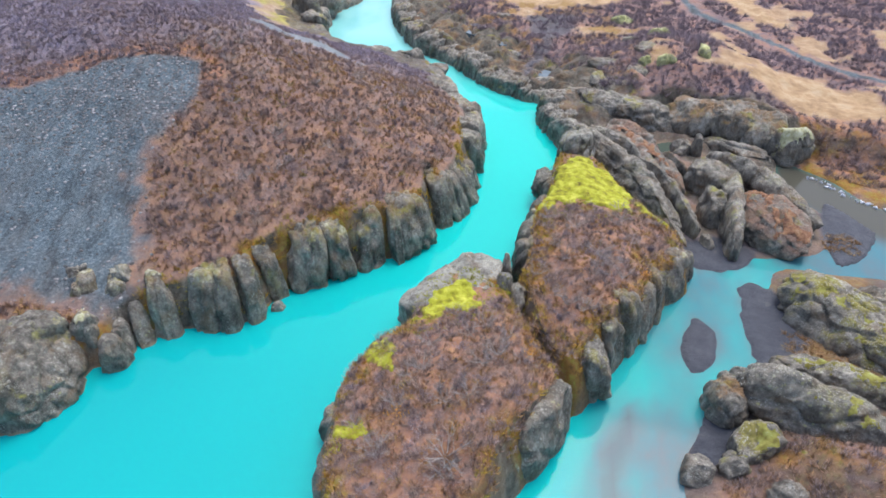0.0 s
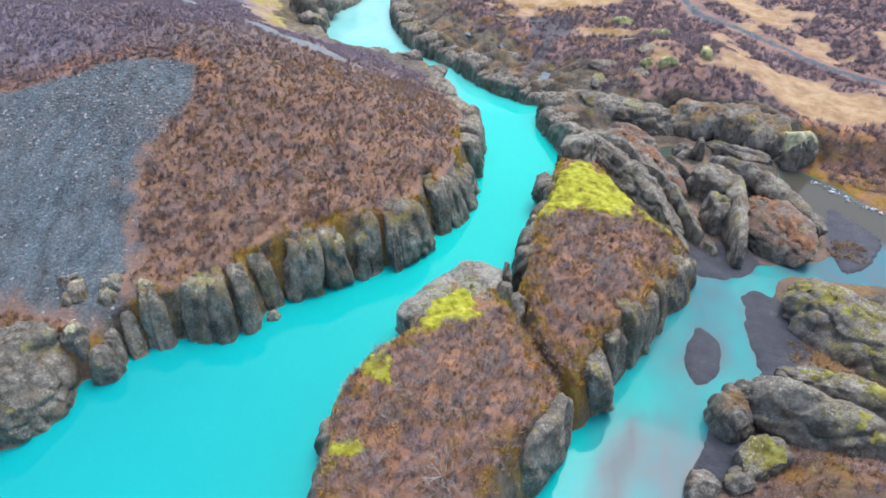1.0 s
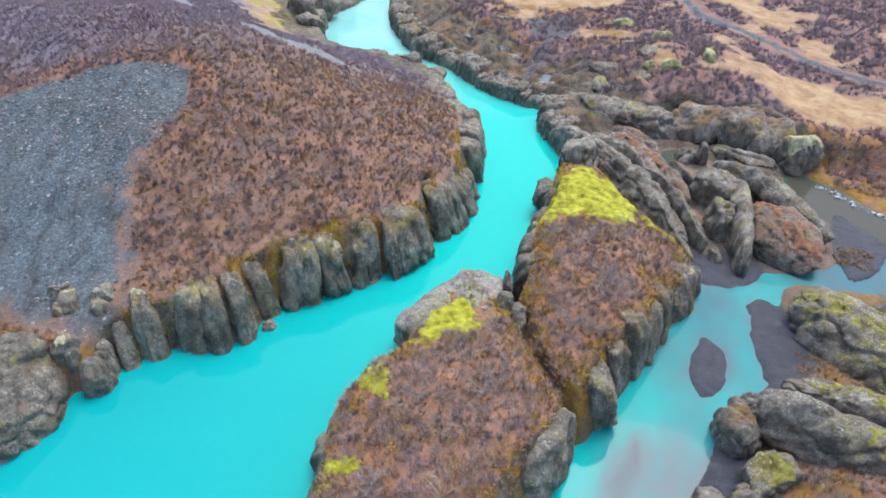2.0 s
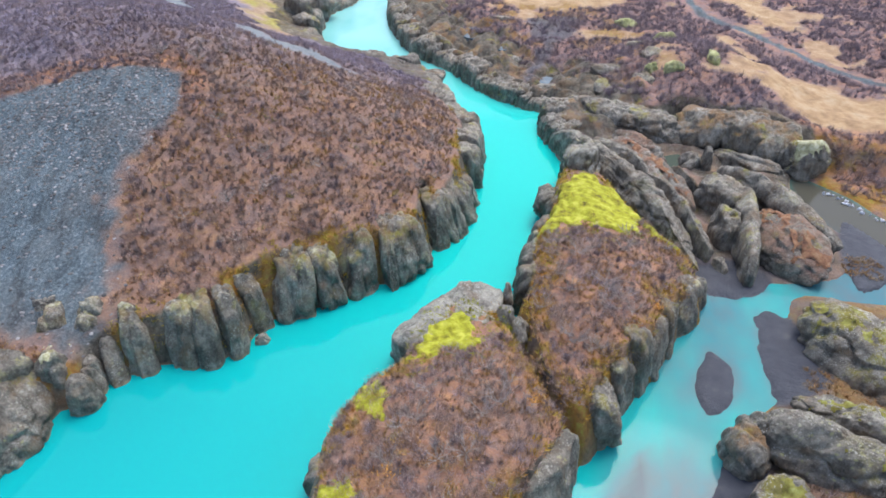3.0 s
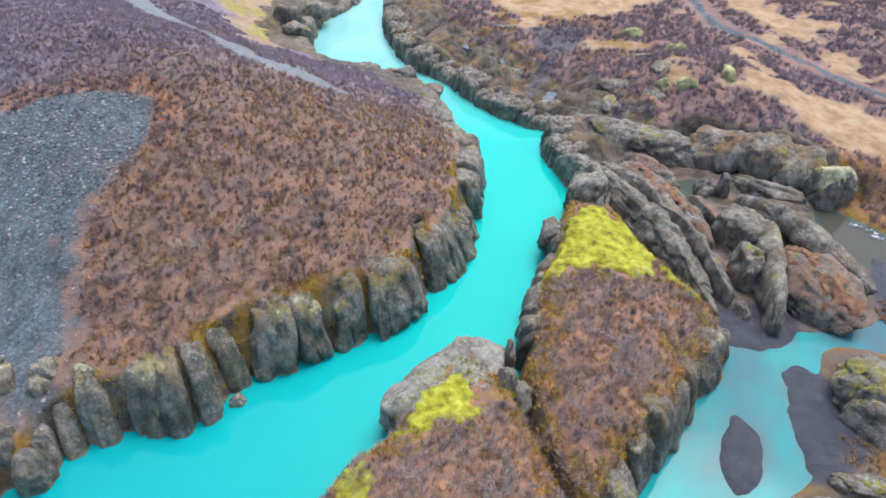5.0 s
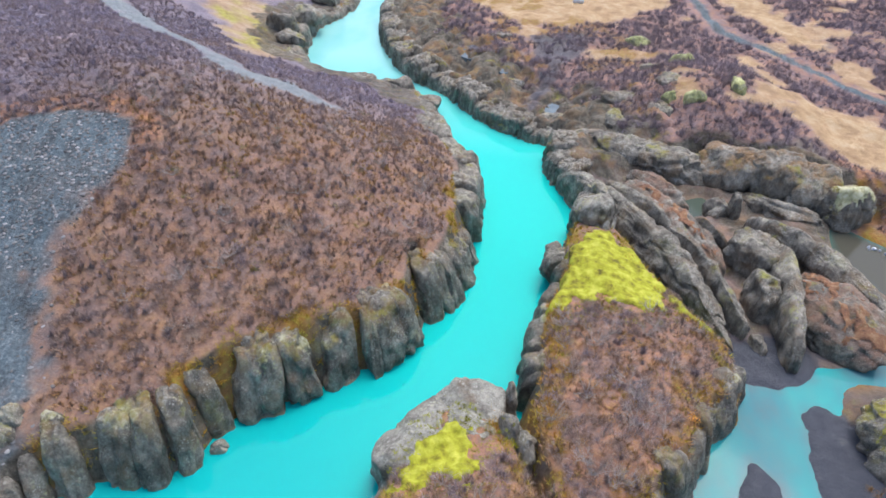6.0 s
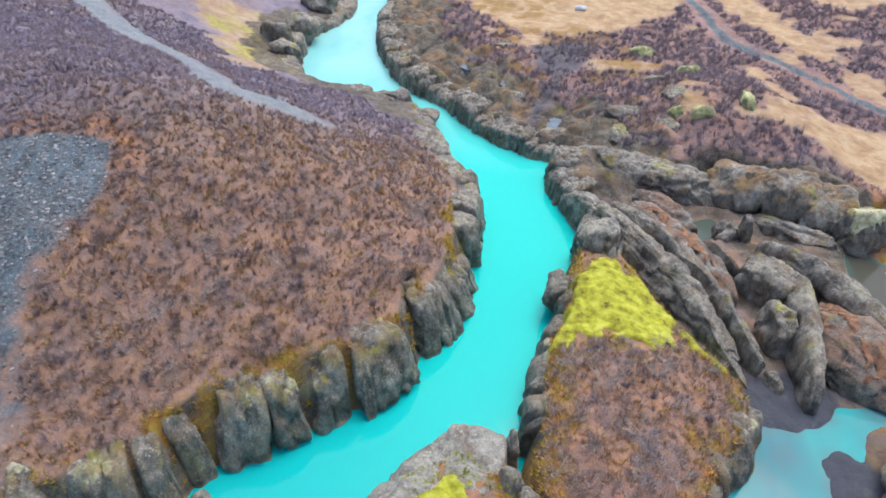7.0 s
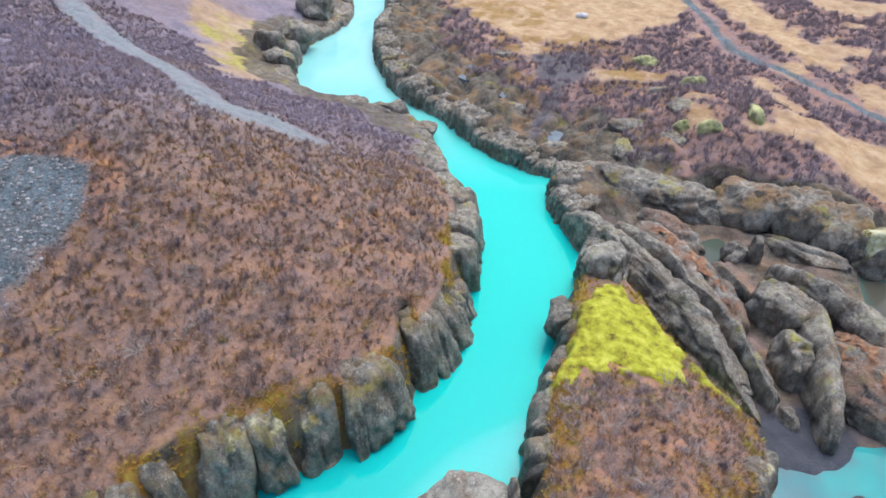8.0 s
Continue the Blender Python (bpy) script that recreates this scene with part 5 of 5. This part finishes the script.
# bare pale shrubs
def branch(V, F, p, d, length, r, rnd, depth):
    pts, q, v = [p], p.copy(), d.copy()
    for k in range(4):
        v = v + np.array([rnd.uniform(-0.25, 0.25), rnd.uniform(-0.25, 0.25), rnd.uniform(-0.12, 0.16)])
        v /= np.linalg.norm(v)
        q = q + v * length / 4
        pts.append(q.copy())
    base = len(V)
    for k, s in enumerate(pts):
        w = r * (1 - 0.8 * k / 4)
        a = np.cross(v, [0.3, 0.5, 0.9])
        a /= np.linalg.norm(a)
        b2 = np.cross(v, a)
        for m in range(3):
            V.append(s + w * (a * math.cos(m * 2.094) + b2 * math.sin(m * 2.094)))
    for k in range(4):
        for m in range(3):
            i, j = base + 3 * k + m, base + 3 * k + (m + 1) % 3
            F.append((i, j, j + 3, i + 3))
    if depth:
        for k in (2, 3, 4):
            for _ in range(2 if depth > 1 else 1):
                e = v + np.array([rnd.uniform(-1, 1), rnd.uniform(-1, 1), rnd.uniform(-0.3, 0.5)])
                branch(V, F, pts[k], e / np.linalg.norm(e), length * rnd.uniform(0.4, 0.65), r * 0.5, rnd, depth - 1)


def bare_shrub(seed):
    r, V, F = random.Random(seed), [], []
    for k in range(7):
        ang = k * 0.898 + r.uniform(-0.4, 0.4)
        branch(V, F, np.array([0.0, 0.0, -0.1]), np.array([math.cos(ang) * 0.75, math.sin(ang) * 0.75, 0.6]), r.uniform(0.7, 1.1), 0.03, r, 2)
    ob = build("bare_shrub", np.array(V), np.array(F), pale_mat)
    return tagged(ob, "leafless shrub with pale grey branches on the heath", "shrub", "bare shrubs")


PALE = [(-0.5, 15.6, 1.15), (-2.9, 20.0, 0.6), (0.4, 24.0, 0.75), (1.2, 21.7, 0.8), (-2.2, 22.4, 0.7), (2.9, 28.6, 0.65), (4.4, 29.9, 0.7), (6.3, 30.7, 0.8), (7.7, 28.8, 0.65), (5.8, 25.6, 0.6), (4.2, 26.5, 0.6),
        (-3.5, 15.7, 0.7), (0.1, 18.7, 0.7), (-3.1, 18.2, 0.7), (5.0, 33.5, 0.6), (8.5, 32.5, 0.6)]
r2 = random.Random(77)
for line, n in ((ISLAND_FRONT, 12), (ISLAND_MID, 16)):
    k = 0
    while k < n:
        x, y = r2.uniform(line[:, 0].min(), line[:, 0].max()), r2.uniform(line[:, 1].min(), line[:, 1].max())
        if on_island(line, 1.6, [MOSS_MID, MOSS_FRONT, TIP_MID, TIP_FRONT])(np.array([x]), np.array([y]))[0]:
            PALE.append((x, y, r2.uniform(0.45, 0.75)))
            k += 1
while len(PALE) < 95:
    x, y = r2.uniform(-24, -4), r2.uniform(29, 50)
    if on_headland(np.array([x]), np.array([y]))[0]:
        PALE.append((x, y, r2.uniform(0.35, 0.65)))
shapes = [bare_shrub(s) for s in range(5)]
rnd = random.Random(5)
for k, (x, y, s) in enumerate(PALE):
    m = pose(x, y, float(ground_height(x, y)[0]) + 0.05, 0, 0, rnd.uniform(0, 360))
    ob = shapes[k] if k < 5 else copy_thing(shapes[rnd.randrange(5)], m)
    ob.matrix_basis = m @ Matrix.Diagonal((s, s, s, 1))


def leafy_bush(x, y, s, seed):
    r = random.Random(seed)
    V, F = [], []
    for k in range(70):
        p = np.array([r.gauss(0, 0.3), r.gauss(0, 0.3), r.uniform(0.1, 0.7)]) * s
        a, c = np.array([r.uniform(-1, 1), r.uniform(-1, 1), r.uniform(-1, 1)]), np.array([r.uniform(-1, 1), r.uniform(-1, 1), r.uniform(-1, 1)])
        i = len(V)
        V += [p - a * 0.045, p + c * 0.035, p + a * 0.045, p - c * 0.035]
        F.append((i, i + 1, i + 2, i + 3))
    ob = build("autumn_bush", np.array(V), np.array(F), leaf_mat)
    ob.location = (x, y, float(ground_height(x, y)[0]) + 0.15)
    return tagged(ob, "small bush with bright orange leaves among bare scrub", "bush", "autumn bushes")


for k, (x, y, s) in enumerate(((-2.9, 17.5, 0.9), (2.7, 22.1, 0.55), (9.0, 29.5, 0.5))):
    leafy_bush(x, y, s, k)

# ---- scree stones, snow, pools ----
V, F = BALLS[1]
STONES = [(V * np.array([1.3, 0.9, 0.6]) * (1 + 0.25 * fbm(V[:, 0] * 2, V[:, 1] * 2, V[:, 2] * 2, 2, s))[:, None], F) for s in range(4)]


def on_scree(x, y):
    d = scree_inside(x, y)
    top = smooth((y - 30) / 8)
    return (d > 0) & (np.random.default_rng(3).uniform(0, 1, len(x)) < 0.15 + 0.85 * top)


p = spots((-48, -19, 22, 42), 60, 36, on_scree)
scatter("scree_stones", STONES, p, 0.03 + 0.12 * sized(len(p), 0, 1, 37) ** 3, scree_mat, "loose grey stones scattered over the scree slope", "stones", 37)

bank_line = spline([(24.3, 49.0), (25.4, 48.2), (26.1, 46.7), (27.0, 45.7), (28.6, 44.8), (30.5, 43.8)], 0.24, False)
rs = random.Random(3)
for k, (x, y) in enumerate(bank_line):
    sx = rs.uniform(0.06, 0.2)
    P, F2 = rock_shape((sx, sx * rs.uniform(0.5, 0.9), 0.09), 800 + k, 3, 3.0, 2.4, 0.9)
    ob = build("snow_patch", turn_z(P, rs.uniform(0, 180)), F2, snow_mat)
    ob.location = (x + rs.uniform(-0.3, 0.3), y + rs.uniform(-0.25, 0.25), 0.05)
    tagged(ob, "small patch of old white snow at the stream's edge", "snow", "snow patches")


def pool(x, y, rx, ry, seed):
    n = 40
    ang = np.arange(n) * 2 * math.pi / n
    r = 1 + 0.45 * value_noise(np.cos(ang) * 1.5, np.sin(ang) * 1.5, 0.0, seed)
    V = np.stack([x + rx * r * np.cos(ang), y + ry * r * np.sin(ang), np.zeros(n)], 1)
    z = ground_height(V[:, 0], V[:, 1])
    V[:, 2] = np.percentile(z, 35) + 0.03
    low = V - np.array([0, 0, 0.5])
    me = bpy.data.meshes.new("rock_pool")
    me.from_pydata([*V.tolist(), *low.tolist()], [], [tuple(range(n)), *[(i, (i + 1) % n, n + (i + 1) % n, n + i) for i in range(n)]])
    me.materials.append(pool_mat)
    return tagged(new("rock_pool", me), "shallow pool of still water on the rock", "pool", "rock pools")


pool_mat, t, b = simple("pool_water", [(0.3, (0.10, 0.14, 0.17)), (0.7, (0.18, 0.22, 0.25))], 1.0, 0.05)
pool(-6.6, 76.8, 1.1, 1.8, 5)
pool(-2.2, 71.5, 0.5, 0.7, 6)
pool(3.0, 65.6, 0.8, 1.3, 7)

# pale and yellow-lichened rocks on the far heath
lichen_mat, t, b = simple("yellow_lichen_rock", [(0.34, (0.20, 0.20, 0.14)), (0.5, (0.42, 0.44, 0.20)), (0.66, (0.62, 0.63, 0.34))], 1.2, 0.9)
relief(t, b, noise_of(t, 5, 8, 0.7), 0.8, 0.15)
for k, (x, y, a, c) in enumerate(((14.8, 73.0, 1.3, 0.6), (17.9, 64.5, 0.6, 1.5), (14.1, 62.2, 1.0, 0.6), (12.4, 63.5, 0.7, 0.5), (11.5, 80.5, 1.4, 0.8))):
    P, F2 = rock_shape((a, c, 0.7), 900 + k, 4, 2.4, 2.4, 0.25)
    ob = build("rock_outcrop", P, F2, lichen_mat)
    ob.location = (x, y, float(ground_height(x, y)[0]) + 0.15)
    tagged(ob, "low rock crusted with pale yellow-green lichen", "rock", "lichened rocks")
P, F2 = rock_shape((0.75, 0.45, 0.4), 950, 3)
ob = build("boulder", P, F2, snow_mat)
ob.location = (5.6, 95.1, float(ground_height(5.6, 95.1)[0]) + 0.25)
tagged(ob, "solitary pale white boulder on the straw meadow", "rock")
